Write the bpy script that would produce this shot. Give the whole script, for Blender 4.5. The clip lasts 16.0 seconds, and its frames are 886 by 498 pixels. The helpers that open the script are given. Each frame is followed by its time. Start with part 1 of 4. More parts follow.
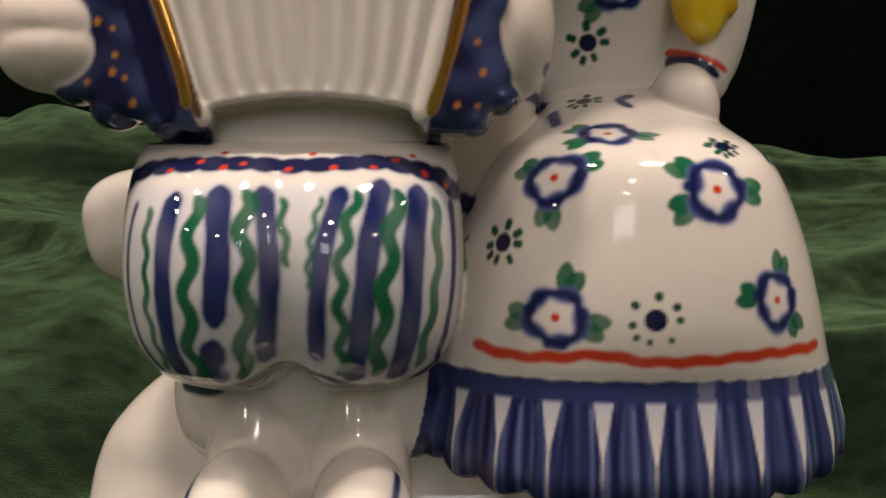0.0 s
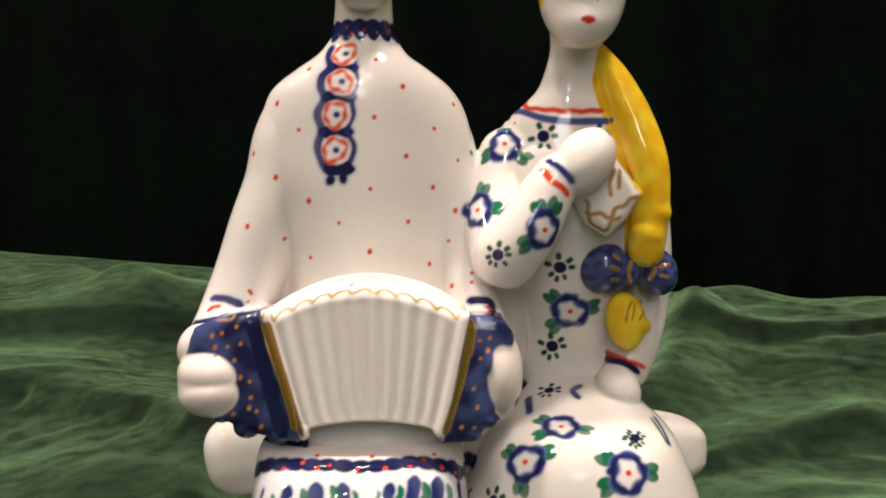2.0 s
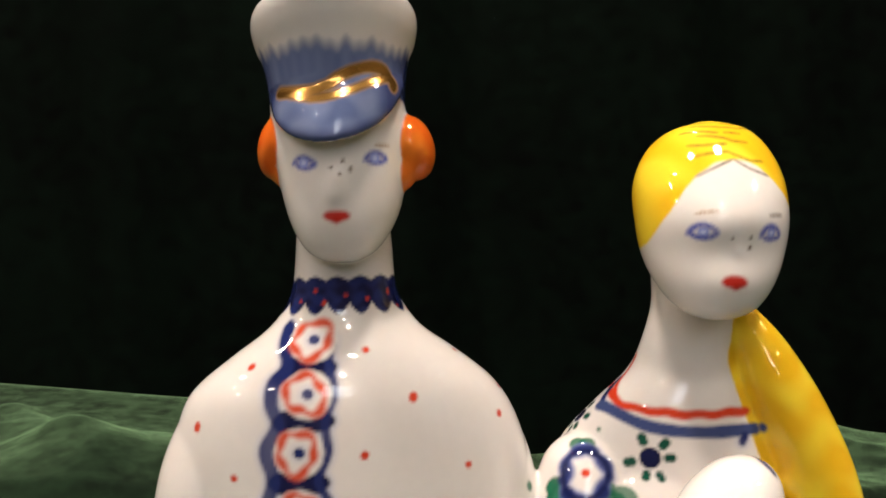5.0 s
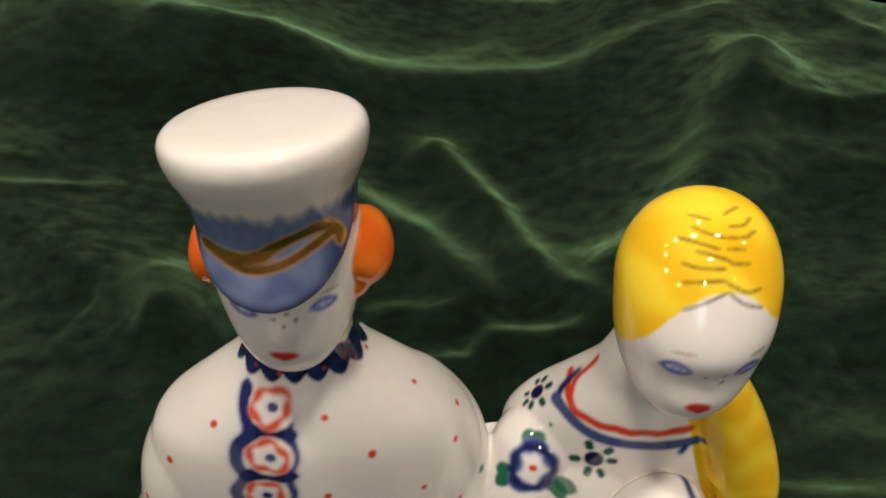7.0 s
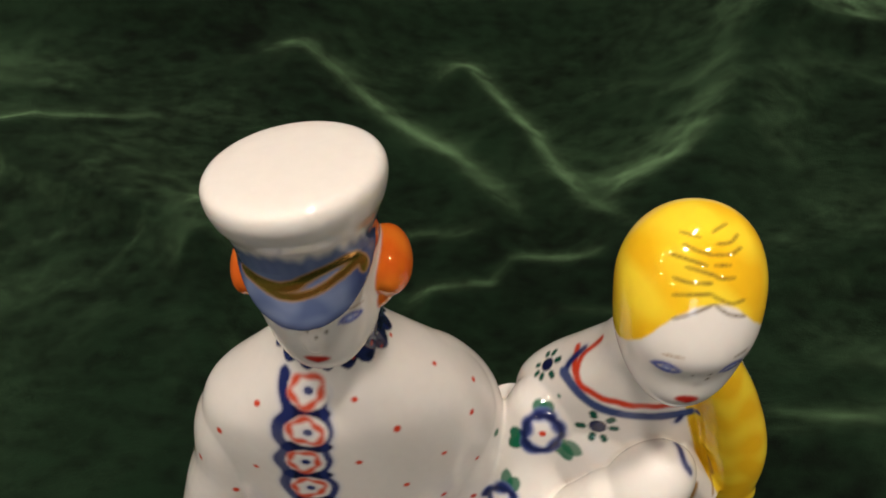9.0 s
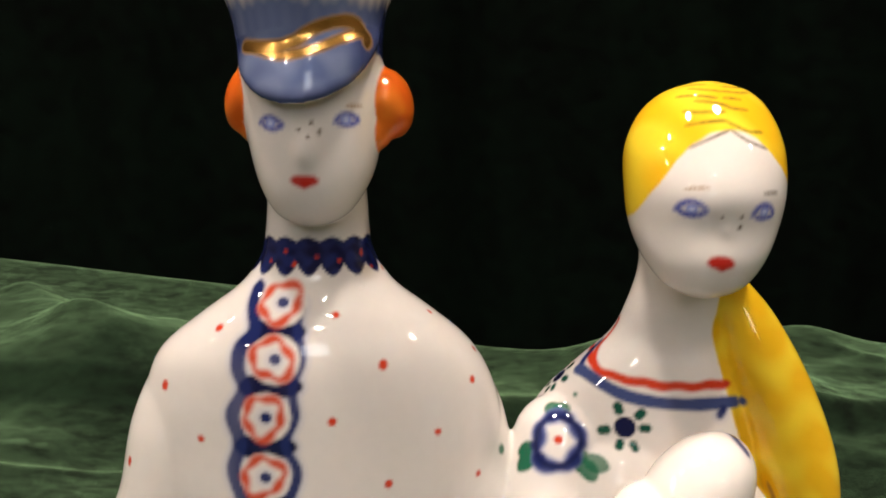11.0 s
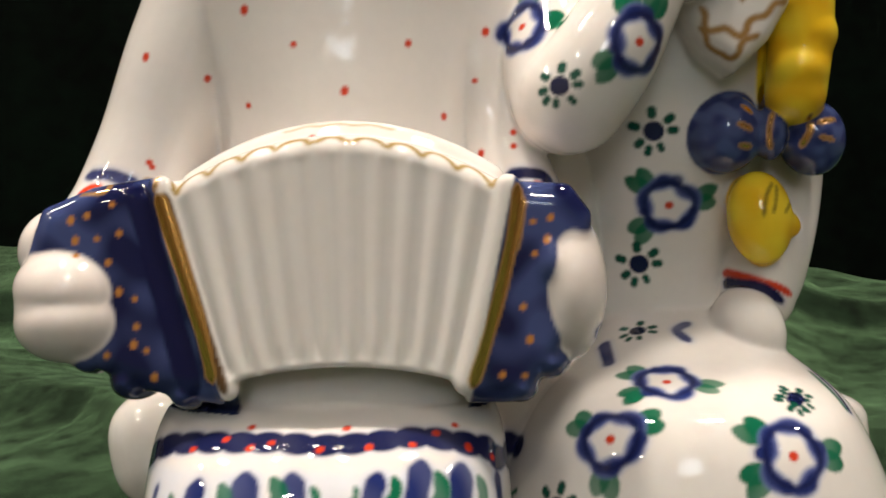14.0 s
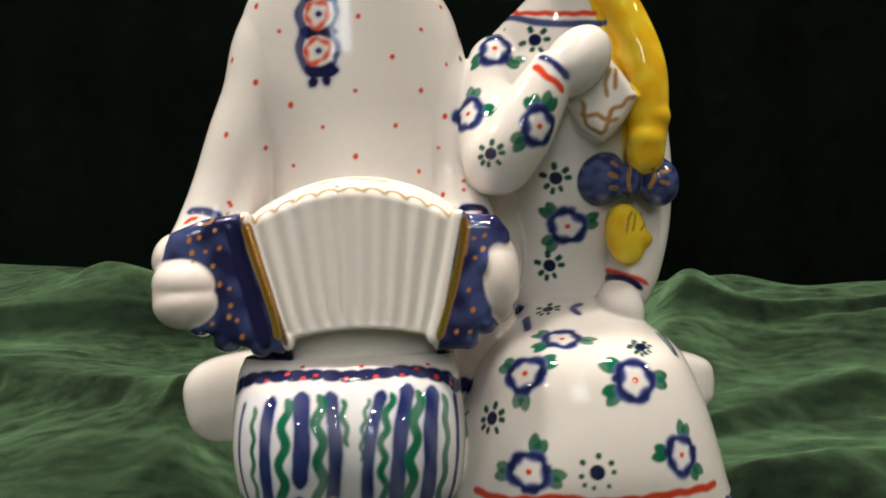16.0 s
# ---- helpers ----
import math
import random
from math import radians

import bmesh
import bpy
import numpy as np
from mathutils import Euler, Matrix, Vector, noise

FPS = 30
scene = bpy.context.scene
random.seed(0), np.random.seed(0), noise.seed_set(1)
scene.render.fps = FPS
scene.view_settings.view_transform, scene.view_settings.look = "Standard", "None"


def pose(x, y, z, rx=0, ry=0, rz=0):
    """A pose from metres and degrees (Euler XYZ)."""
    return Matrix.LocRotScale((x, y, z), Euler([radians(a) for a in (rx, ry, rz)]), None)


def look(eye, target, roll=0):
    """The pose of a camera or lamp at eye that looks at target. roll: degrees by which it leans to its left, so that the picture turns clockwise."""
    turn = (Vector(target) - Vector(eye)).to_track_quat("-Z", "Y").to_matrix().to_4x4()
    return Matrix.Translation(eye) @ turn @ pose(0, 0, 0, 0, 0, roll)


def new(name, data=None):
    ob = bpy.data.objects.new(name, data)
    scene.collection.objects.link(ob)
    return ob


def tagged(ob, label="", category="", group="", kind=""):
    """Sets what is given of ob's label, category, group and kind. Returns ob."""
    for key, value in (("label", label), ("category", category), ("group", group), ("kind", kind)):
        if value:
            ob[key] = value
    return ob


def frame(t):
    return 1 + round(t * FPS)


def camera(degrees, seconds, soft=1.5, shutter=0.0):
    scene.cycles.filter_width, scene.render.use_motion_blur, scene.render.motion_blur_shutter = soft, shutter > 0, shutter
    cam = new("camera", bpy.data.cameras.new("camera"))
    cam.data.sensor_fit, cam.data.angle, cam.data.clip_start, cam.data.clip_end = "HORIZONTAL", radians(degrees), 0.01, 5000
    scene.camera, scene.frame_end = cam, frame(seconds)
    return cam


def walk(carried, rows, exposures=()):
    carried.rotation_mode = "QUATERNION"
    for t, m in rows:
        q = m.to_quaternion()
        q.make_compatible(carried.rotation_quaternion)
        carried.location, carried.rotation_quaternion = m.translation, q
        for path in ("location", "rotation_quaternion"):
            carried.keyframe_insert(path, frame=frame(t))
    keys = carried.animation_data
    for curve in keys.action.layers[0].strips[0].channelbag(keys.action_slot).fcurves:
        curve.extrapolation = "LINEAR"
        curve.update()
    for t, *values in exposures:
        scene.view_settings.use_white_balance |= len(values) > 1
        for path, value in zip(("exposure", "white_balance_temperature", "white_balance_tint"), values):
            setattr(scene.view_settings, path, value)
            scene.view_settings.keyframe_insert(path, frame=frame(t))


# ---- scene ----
# All lengths are in metres; the table top lies at z = 0 and the room's floor at z = -0.75.

# ---- camera and its way ----
cam = camera(52.8, 16.0, soft=1.8)
EYE, TILT = 0.090, -5.0
PATH = [
    (0.0, 0.0005, -0.0004, 0.0001, -0.07, -0.01, 0.15),
    (0.5, -0.0015, -0.0210, 0.0013, 0.58, 0.08, 1.12),
    (1.0, 0.0033, -0.0509, 0.0177, 0.98, -0.16, 1.79),
    (1.5, 0.0051, -0.0816, 0.0305, 2.00, -0.10, 2.01),
    (2.0, 0.0055, -0.0973, 0.0587, 3.64, 0.46, 1.79),
    (2.5, 0.0015, -0.0963, 0.0837, 4.73, 1.00, 2.09),
    (3.0, -0.0004, -0.0793, 0.0968, 5.64, 1.50, 2.33),
    (3.5, -0.0018, -0.0606, 0.1055, 7.23, 1.44, 2.32),
    (4.0, -0.0006, -0.0350, 0.1145, 7.76, 1.55, 1.70),
    (4.5, -0.0008, -0.0121, 0.1229, 7.56, 1.64, 1.83),
    (5.0, -0.0043, 0.0086, 0.1334, 5.82, 1.74, 1.61),
    (5.2, -0.0046, 0.0142, 0.1413, 4.73, 1.56, 1.83),
    (7.3, 0.0023, 0.0533, 0.2524, -37.84, -0.32, 2.05),
    (7.5, 0.0015, 0.0556, 0.2564, -40.07, -0.25, 2.47),
    (8.0, 0.0020, 0.0568, 0.2615, -43.98, 0.03, 2.85),
    (8.5, 0.0041, 0.0562, 0.2724, -45.44, 0.86, 3.12),
    (8.7, 0.0053, 0.0543, 0.2725, -44.10, 1.46, 3.34),
    (10.8, 0.0035, 0.0158, 0.1587, -4.39, -0.10, 2.82),
    (11.0, 0.0033, 0.0151, 0.1494, -2.34, -0.15, 2.83),
    (11.5, -0.0003, 0.0181, 0.1316, 0.36, 0.09, 2.82),
    (12.0, -0.0028, 0.0211, 0.1162, 1.27, 0.26, 3.04),
    (12.5, -0.0025, 0.0247, 0.0881, 3.42, 0.67, 2.66),
    (13.0, -0.0050, 0.0274, 0.0644, 3.00, 0.40, 2.96),
    (13.5, -0.0025, 0.0264, 0.0513, 3.49, 0.74, 2.43),
    (14.0, 0.0002, 0.0108, 0.0314, 5.47, 0.87, 2.80),
    (14.5, 0.0009, -0.0028, 0.0134, 5.22, 0.38, 2.29),
    (15.0, 0.0049, -0.0231, 0.0185, 4.56, 0.62, 1.74),
    (15.5, 0.0014, -0.0474, 0.0197, 5.78, 1.61, 1.54),
    (16.0, 0.0034, -0.0800, 0.0201, 6.48, 1.69, 1.11),
]
walk(cam, [(t, pose(0, 0, EYE, TILT) @ pose(x, y, z, 90 + pitch, roll, yaw)) for t, x, y, z, pitch, roll, yaw in PATH],
     [(0.0, -1.10, 6950, 13), (0.5, -1.02, 7000, 14), (1.0, -0.72, 6850, 11), (1.5, -0.68, 6700, 10), (2.0, -0.56, 6600, 10), (3.5, -0.52, 6500, 9), (5.0, -0.56, 6500, 10), (7.3, -1.30, 6350, 5), (8.0, -1.34, 6400, 6), (8.7, -1.34, 6400, 6), (11.0, -0.68, 6550, 10),
      (11.5, -0.60, 6550, 10), (12.0, -0.68, 6550, 10), (12.5, -1.36, 6600, 10), (13.5, -0.80, 6450, 7), (15.0, -0.72, 6350, 5), (16.0, -0.66, 6250, 4)])


# ---- materials ----
def material(name):
    m = bpy.data.materials.new(name)
    m.use_nodes = True
    return m, m.node_tree.nodes, m.node_tree.links, m.node_tree.nodes["Principled BSDF"]


def plain(name, colour, rough=0.6, metal=0.0, scale=30.0, vary=0.15, bump=0.1):
    """A surface with a fine grain and a coarse unevenness of its colour."""
    m, n, l, p = material(name)
    p.inputs["Roughness"].default_value, p.inputs["Metallic"].default_value = rough, metal
    co = n.new("ShaderNodeTexCoord")
    fine, coarse = n.new("ShaderNodeTexNoise"), n.new("ShaderNodeTexNoise")
    fine.inputs["Scale"].default_value, coarse.inputs["Scale"].default_value = scale * 8, scale
    mix = n.new("ShaderNodeMix")
    mix.data_type = "RGBA"
    mix.inputs[6].default_value = (*[c * (1 - vary) for c in colour], 1)
    mix.inputs[7].default_value = (*[min(1, c * (1 + vary)) for c in colour], 1)
    bmp = n.new("ShaderNodeBump")
    bmp.inputs["Strength"].default_value, bmp.inputs["Distance"].default_value = bump, 0.002
    l.new(co.outputs["Object"], fine.inputs["Vector"]), l.new(co.outputs["Object"], coarse.inputs["Vector"])
    l.new(coarse.outputs["Fac"], mix.inputs[0]), l.new(mix.outputs[2], p.inputs["Base Color"])
    l.new(fine.outputs["Fac"], bmp.inputs["Height"]), l.new(bmp.outputs["Normal"], p.inputs["Normal"])
    return m


def velvet(name, base, pile, sheen=0.8, crush=14.0, gloss=0.1):
    """Velvet: a dark base under a pile that shines at grazing angles, brushed in patches."""
    m, n, l, p = material(name)
    p.inputs["Roughness"].default_value = 0.9
    p.inputs["Specular IOR Level"].default_value = gloss
    co = n.new("ShaderNodeTexCoord")
    coarse, fine, mid = (n.new("ShaderNodeTexNoise") for _ in range(3))
    stretch = n.new("ShaderNodeMapping")
    stretch.inputs["Scale"].default_value = (0.7, 1.2, 1.0)
    l.new(co.outputs["Object"], stretch.inputs["Vector"])
    for tex, scale, detail in ((coarse, crush, 5), (fine, 1800, 2), (mid, crush * 13, 5)):
        tex.inputs["Scale"].default_value, tex.inputs["Detail"].default_value = scale, detail
        l.new(stretch.outputs["Vector"] if tex is not fine else co.outputs["Object"], tex.inputs["Vector"])
    ramp = n.new("ShaderNodeValToRGB")
    ramp.color_ramp.elements[0].position, ramp.color_ramp.elements[1].position = 0.34, 0.68
    ramp.color_ramp.elements[0].color = (*[c * 0.25 for c in base], 1)
    ramp.color_ramp.elements[1].color = (*[c * 2.0 for c in base], 1)
    add = n.new("ShaderNodeMath")
    add.operation = "MULTIPLY_ADD"
    add.inputs[1].default_value = 0.56
    l.new(mid.outputs["Fac"], add.inputs[0])
    half = n.new("ShaderNodeMath")
    half.operation = "MULTIPLY"
    half.inputs[1].default_value = 0.44
    l.new(coarse.outputs["Fac"], half.inputs[0]), l.new(half.outputs[0], add.inputs[2])
    l.new(add.outputs[0], ramp.inputs["Fac"]), l.new(ramp.outputs["Color"], p.inputs["Base Color"])
    span = n.new("ShaderNodeMapRange")
    span.inputs["From Min"].default_value, span.inputs["From Max"].default_value = 0.36, 0.60
    span.inputs["To Min"].default_value, span.inputs["To Max"].default_value = sheen * 0.28, sheen
    l.new(add.outputs[0], span.inputs["Value"]), l.new(span.outputs["Result"], p.inputs["Sheen Weight"])
    p.inputs["Sheen Tint"].default_value = (*pile, 1)
    p.inputs["Sheen Roughness"].default_value = 0.43
    bmp = n.new("ShaderNodeBump")
    bmp.inputs["Strength"].default_value, bmp.inputs["Distance"].default_value = 0.5, 0.0006
    l.new(fine.outputs["Fac"], bmp.inputs["Height"]), l.new(bmp.outputs["Normal"], p.inputs["Normal"])
    return m


def glazed(name):
    """Glazed porcelain with painted colour; the paint's alpha tells where it is burnished gold."""
    m, n, l, p = material(name)
    paint = n.new("ShaderNodeVertexColor")
    paint.layer_name = "paint"
    co, spot = n.new("ShaderNodeTexCoord"), n.new("ShaderNodeTexNoise")
    spot.inputs["Scale"].default_value, spot.inputs["Detail"].default_value = 420, 4
    wash = n.new("ShaderNodeMapRange")
    wash.inputs["To Min"].default_value, wash.inputs["To Max"].default_value = 0.965, 1.035
    tone = n.new("ShaderNodeVectorMath")
    tone.operation = "SCALE"
    l.new(co.outputs["Object"], spot.inputs["Vector"]), l.new(spot.outputs["Fac"], wash.inputs["Value"])
    l.new(paint.outputs["Color"], tone.inputs[0]), l.new(wash.outputs["Result"], tone.inputs["Scale"])
    l.new(tone.outputs["Vector"], p.inputs["Base Color"]), l.new(paint.outputs["Alpha"], p.inputs["Metallic"])
    rough = n.new("ShaderNodeMapRange")
    rough.inputs["To Min"].default_value, rough.inputs["To Max"].default_value = 0.03, 0.24
    l.new(paint.outputs["Alpha"], rough.inputs["Value"]), l.new(rough.outputs["Result"], p.inputs["Roughness"])
    wave, bmp = n.new("ShaderNodeTexNoise"), n.new("ShaderNodeBump")
    wave.inputs["Scale"].default_value, wave.inputs["Detail"].default_value = 130, 2
    bmp.inputs["Strength"].default_value, bmp.inputs["Distance"].default_value = 0.18, 0.0004
    l.new(co.outputs["Object"], wave.inputs["Vector"]), l.new(wave.outputs["Fac"], bmp.inputs["Height"])
    l.new(bmp.outputs["Normal"], p.inputs["Normal"])
    p.inputs["IOR"].default_value = 1.52
    p.inputs["Subsurface Weight"].default_value, p.inputs["Subsurface Scale"].default_value = 0.2, 0.0012
    p.inputs["Subsurface Radius"].default_value = (1.0, 0.7, 0.5)
    return m


def glowing(name, colour, strength):
    m, n, l, p = material(name)
    p.inputs["Base Color"].default_value = (0.8, 0.8, 0.8, 1)
    p.inputs["Emission Color"].default_value = (*colour, 1)
    p.inputs["Emission Strength"].default_value = strength
    return m


PORCELAIN = glazed("glazed_porcelain")
GREEN_VELVET = velvet("green_velvet", (0.0013, 0.0056, 0.0022), (0.58, 1.0, 0.52), 1.0, 9.0)
DARK_VELVET = velvet("dark_green_velvet", (0.0006, 0.0020, 0.0011), (0.2, 0.45, 0.25), 0.006, 5.0, 0.045)
WALL_PAINT = plain("warm_wall_paint", (0.17, 0.15, 0.12), 0.8, 0, 3, 0.06, 0.1)
CEILING_PAINT = plain("ceiling_paint", (0.24, 0.22, 0.19), 0.85, 0, 3, 0.04, 0.1)
FLOOR_WOOD = plain("floor_wood", (0.16, 0.09, 0.05), 0.45, 0, 6, 0.3, 0.2)
TABLE_WOOD = plain("table_wood", (0.12, 0.07, 0.04), 0.4, 0, 12, 0.3, 0.2)
WHITE_PAINT = plain("white_window_paint", (0.75, 0.74, 0.70), 0.4, 0, 8, 0.04, 0.05)
GLASS = material("window_glass")[0]
GLASS.node_tree.nodes["Principled BSDF"].inputs["Transmission Weight"].default_value = 1.0
GLASS.node_tree.nodes["Principled BSDF"].inputs["Roughness"].default_value = 0.0
STEEL = plain("lamp_steel", (0.6, 0.58, 0.55), 0.35, 1.0, 40, 0.05, 0.05)
BULB = glowing("warm_lamp_glass", (1.0, 0.84, 0.66), 40.0)


# ---- mesh helpers ----
def mesh_object(name, bm, mat, parent=None, label="", smooth=True):
    data = bpy.data.meshes.new(name)
    bmesh.ops.recalc_face_normals(bm, faces=bm.faces[:])
    bm.to_mesh(data)
    bm.free()
    data.materials.append(mat)
    if smooth:
        data.polygons.foreach_set("use_smooth", [True] * len(data.polygons))
    ob = new(name, data)
    ob.parent = parent
    return tagged(ob, label)


def add_box(bm, lo, hi, bevel=0.0):
    mid = [(a + b) / 2 for a, b in zip(lo, hi)]
    made = bmesh.ops.create_cube(bm, size=1, matrix=Matrix.Translation(mid) @ Matrix.Diagonal((*[b - a for a, b in zip(lo, hi)], 1)))
    if bevel:
        edges = {e for v in made["verts"] for e in v.link_edges}
        bmesh.ops.bevel(bm, geom=list(edges), offset=bevel, segments=3, profile=0.5, affect="EDGES")
    return bm


def box(name, lo, hi, mat, parent=None, bevel=0.0, label=""):
    return mesh_object(name, add_box(bmesh.new(), lo, hi, bevel), mat, parent, label, False)


# ---- the room ----
X0, X1, Y0, Y1, Z0, Z1 = -2.8, 2.6, -3.0, 1.5, -0.75, 1.85
T = 0.12
SETTING = dict(kind="structure")
WINDOW = dict(x0=-0.26, x1=0.42, z0=0.92, z1=1.70)
tagged(box("floor", (X0, Y0, Z0 - T), (X1, Y1, Z0), FLOOR_WOOD), "dark brown wooden floor of the room", "floor", **SETTING)
tagged(box("ceiling", (X0, Y0, Z1), (X1, Y1, Z1 + T), CEILING_PAINT), "plain painted ceiling above the table", "ceiling", **SETTING)
tagged(box("wall_north", (X0, Y1, Z0), (X1, Y1 + T, Z1), WALL_PAINT), "plain warm painted room wall", "wall", **SETTING)
bm = bmesh.new()
for lo, hi in (((X0, Y0 - T, Z0), (X1, Y0, WINDOW["z0"])), ((X0, Y0 - T, WINDOW["z1"]), (X1, Y0, Z1)), ((X0, Y0 - T, WINDOW["z0"]), (WINDOW["x0"], Y0, WINDOW["z1"])), ((WINDOW["x1"], Y0 - T, WINDOW["z0"]), (X1, Y0, WINDOW["z1"]))):
    add_box(bm, lo, hi)
tagged(mesh_object("wall_south", bm, WALL_PAINT, smooth=False), "warm painted room wall with a window opening", "wall", **SETTING)
tagged(box("wall_west", (X0 - T, Y0 - T, Z0), (X0, Y1 + T, Z1), WALL_PAINT), "plain warm painted room wall", "wall", **SETTING)
tagged(box("wall_east", (X1, Y0 - T, Z0), (X1 + T, Y1 + T, Z1), WALL_PAINT), "plain warm painted room wall", "wall", **SETTING)


# ---- light: a window behind the viewer and spotlights in the ceiling ----
LAMP_COLOUR = (1.0, 0.865, 0.755)


def window():
    w = WINDOW
    frame_thing = tagged(new("window_1"), "white painted window with one large pane", "window", kind="structure")
    frame_thing.location = ((w["x0"] + w["x1"]) / 2, Y0 - 0.06, w["z0"])
    half, high = (w["x1"] - w["x0"]) / 2, w["z1"] - w["z0"]
    for name, lo, hi in (("window_frame", (-half, -0.03, 0), (-half + 0.05, 0.03, high)), ("window_frame", (half - 0.05, -0.03, 0), (half, 0.03, high)), ("window_frame", (-half + 0.05, -0.03, 0), (half - 0.05, 0.03, 0.05)),
                         ("window_frame", (-half + 0.05, -0.03, high - 0.05), (half - 0.05, 0.03, high)), ("window_sill", (-half - 0.04, 0.03, -0.03), (half + 0.04, 0.14, -0.002))):
        box(name, lo, hi, WHITE_PAINT, frame_thing, 0.004)
    pane = box("pane", (-half + 0.05, -0.004, 0.05), (half - 0.05, 0.004, high - 0.05), GLASS, frame_thing)
    pane.visible_shadow = False
    light = bpy.data.lights.new("daylight", "AREA")
    light.shape, light.size, light.size_y, light.energy, light.color = "RECTANGLE", 2 * half, high, DAY_WATTS, (0.88, 0.93, 1.0)
    day = new("daylight", light)
    day.matrix_world = look((frame_thing.location.x, Y0 - T - 0.02, w["z0"] + high / 2), (frame_thing.location.x, 0, w["z0"] + high / 2))


world = bpy.data.worlds.new("evening_sky")
world.use_nodes = True
scene.world = world
sky = world.node_tree.nodes.new("ShaderNodeTexSky")
sky.sky_type, sky.sun_disc, sky.sun_elevation, sky.sun_rotation = "NISHITA", False, radians(12), radians(120)
world.node_tree.links.new(sky.outputs["Color"], world.node_tree.nodes["Background"].inputs["Color"])
world.node_tree.nodes["Background"].inputs["Strength"].default_value = 0.05

DAY_WATTS = 21.0


def ceiling_spot(x, y, watts, size=0.035):
    lamp = tagged(new("ceiling_spotlight"), "small round recessed ceiling spotlight with a steel rim", "lamp", "spotlights in the ceiling")
    lamp.location = (x, y, Z1)
    bm = bmesh.new()
    rings = [(size + 0.012, 0.0), (size + 0.012, -0.006), (size + 0.002, -0.008), (size, -0.002)]
    loops = [[bm.verts.new((r * math.cos(a), r * math.sin(a), z)) for a in np.linspace(0, 2 * math.pi, 32, False)] for r, z in rings]
    for a, b in zip(loops, loops[1:]):
        for i in range(32):
            bm.faces.new((a[i], a[i - 1], b[i - 1], b[i]))
    mesh_object("rim", bm, STEEL, lamp, "brushed steel rim")
    bm = bmesh.new()
    bmesh.ops.create_circle(bm, cap_ends=True, segments=32, radius=size, matrix=Matrix.Translation((0, 0, -0.003)))
    mesh_object("lens", bm, BULB, lamp, "glowing frosted glass lens")
    light = bpy.data.lights.new("spotlight", "AREA")
    light.shape, light.size, light.energy, light.color, light.spread = "DISK", size * 2, watts, LAMP_COLOUR, radians(160)
    beam = new("spotlight_beam", light)
    beam.location, beam.parent = (0, 0, -0.006), lamp
    return lamp


window()
for lx, ly, watts, size in ((-0.37, -0.08, 30, 0.085), (0.41, -0.12, 30, 0.085), (0.25, -1.5, 16, 0.07), (1.75, -0.4, 14, 0.08), (-1.15, -0.1, 12, 0.075), (-1.75, -0.15, 11, 0.075), (-2.1, -0.6, 11, 0.075), (-2.45, -1.5, 11, 0.075),
                            (0.12, -2.4, 12, 0.07), (2.0, -2.3, 11, 0.075), (-1.6, -2.4, 11, 0.075), (0.0, 0.75, 6, 0.05)):
    ceiling_spot(lx, ly, watts, size)


# ---- table, cloth and curtain ----
table = tagged(new("table"), "dark wooden table under the green velvet", "table")
table.location = (0, 0.1, Z0)
box("tabletop", (-0.8, -0.65, 0.705), (0.8, 0.75, 0.74), TABLE_WOOD, table, 0.006)
for sx in (-0.74, 0.74):
    for sy in (-0.58, 0.68):
        box("leg", (sx - 0.03, sy - 0.03, 0), (sx + 0.03, sy + 0.03, 0.705), TABLE_WOOD, table, 0.004)


def ridge(X, Y, pts, height, width, tuck=False):
    """The height of a crease in cloth that follows a line of points; a tuck drops steeply on the near side."""
    far, side = np.full_like(X, 9.0), np.zeros_like(X)
    for (ax, ay), (bx, by) in zip(pts, pts[1:]):
        dx, dy = bx - ax, by - ay
        s = np.clip(((X - ax) * dx + (Y - ay) * dy) / (dx * dx + dy * dy), 0, 1)
        d = np.hypot(X - ax - s * dx, Y - ay - s * dy)
        side = np.where(d < far, (Y - ay - s * dy) / (d + 1e-6), side)
        far = np.minimum(far, d)
    wide = width * (1.5 + 1.05 * side) if tuck else width * (1.25 - 0.35 * side)
    return height * (0.75 * np.exp(-((far / wide) ** 2)) + 0.25 * np.exp(-((far / (2.6 * wide)) ** 2)))


def waves(X, Y, rng, count, shortest, longest, sloping):
    out = np.zeros_like(X)
    for _ in range(count):
        length = rng.uniform(shortest, longest)
        a = rng.normal(math.pi / 2, sloping)
        out += length * np.sin(2 * math.pi * (X * math.cos(a) + Y * math.sin(a)) / length + rng.uniform(0, 6.28) + 1.2 * np.sin(X * rng.uniform(4, 11) + rng.uniform(0, 6)))
    return out / count


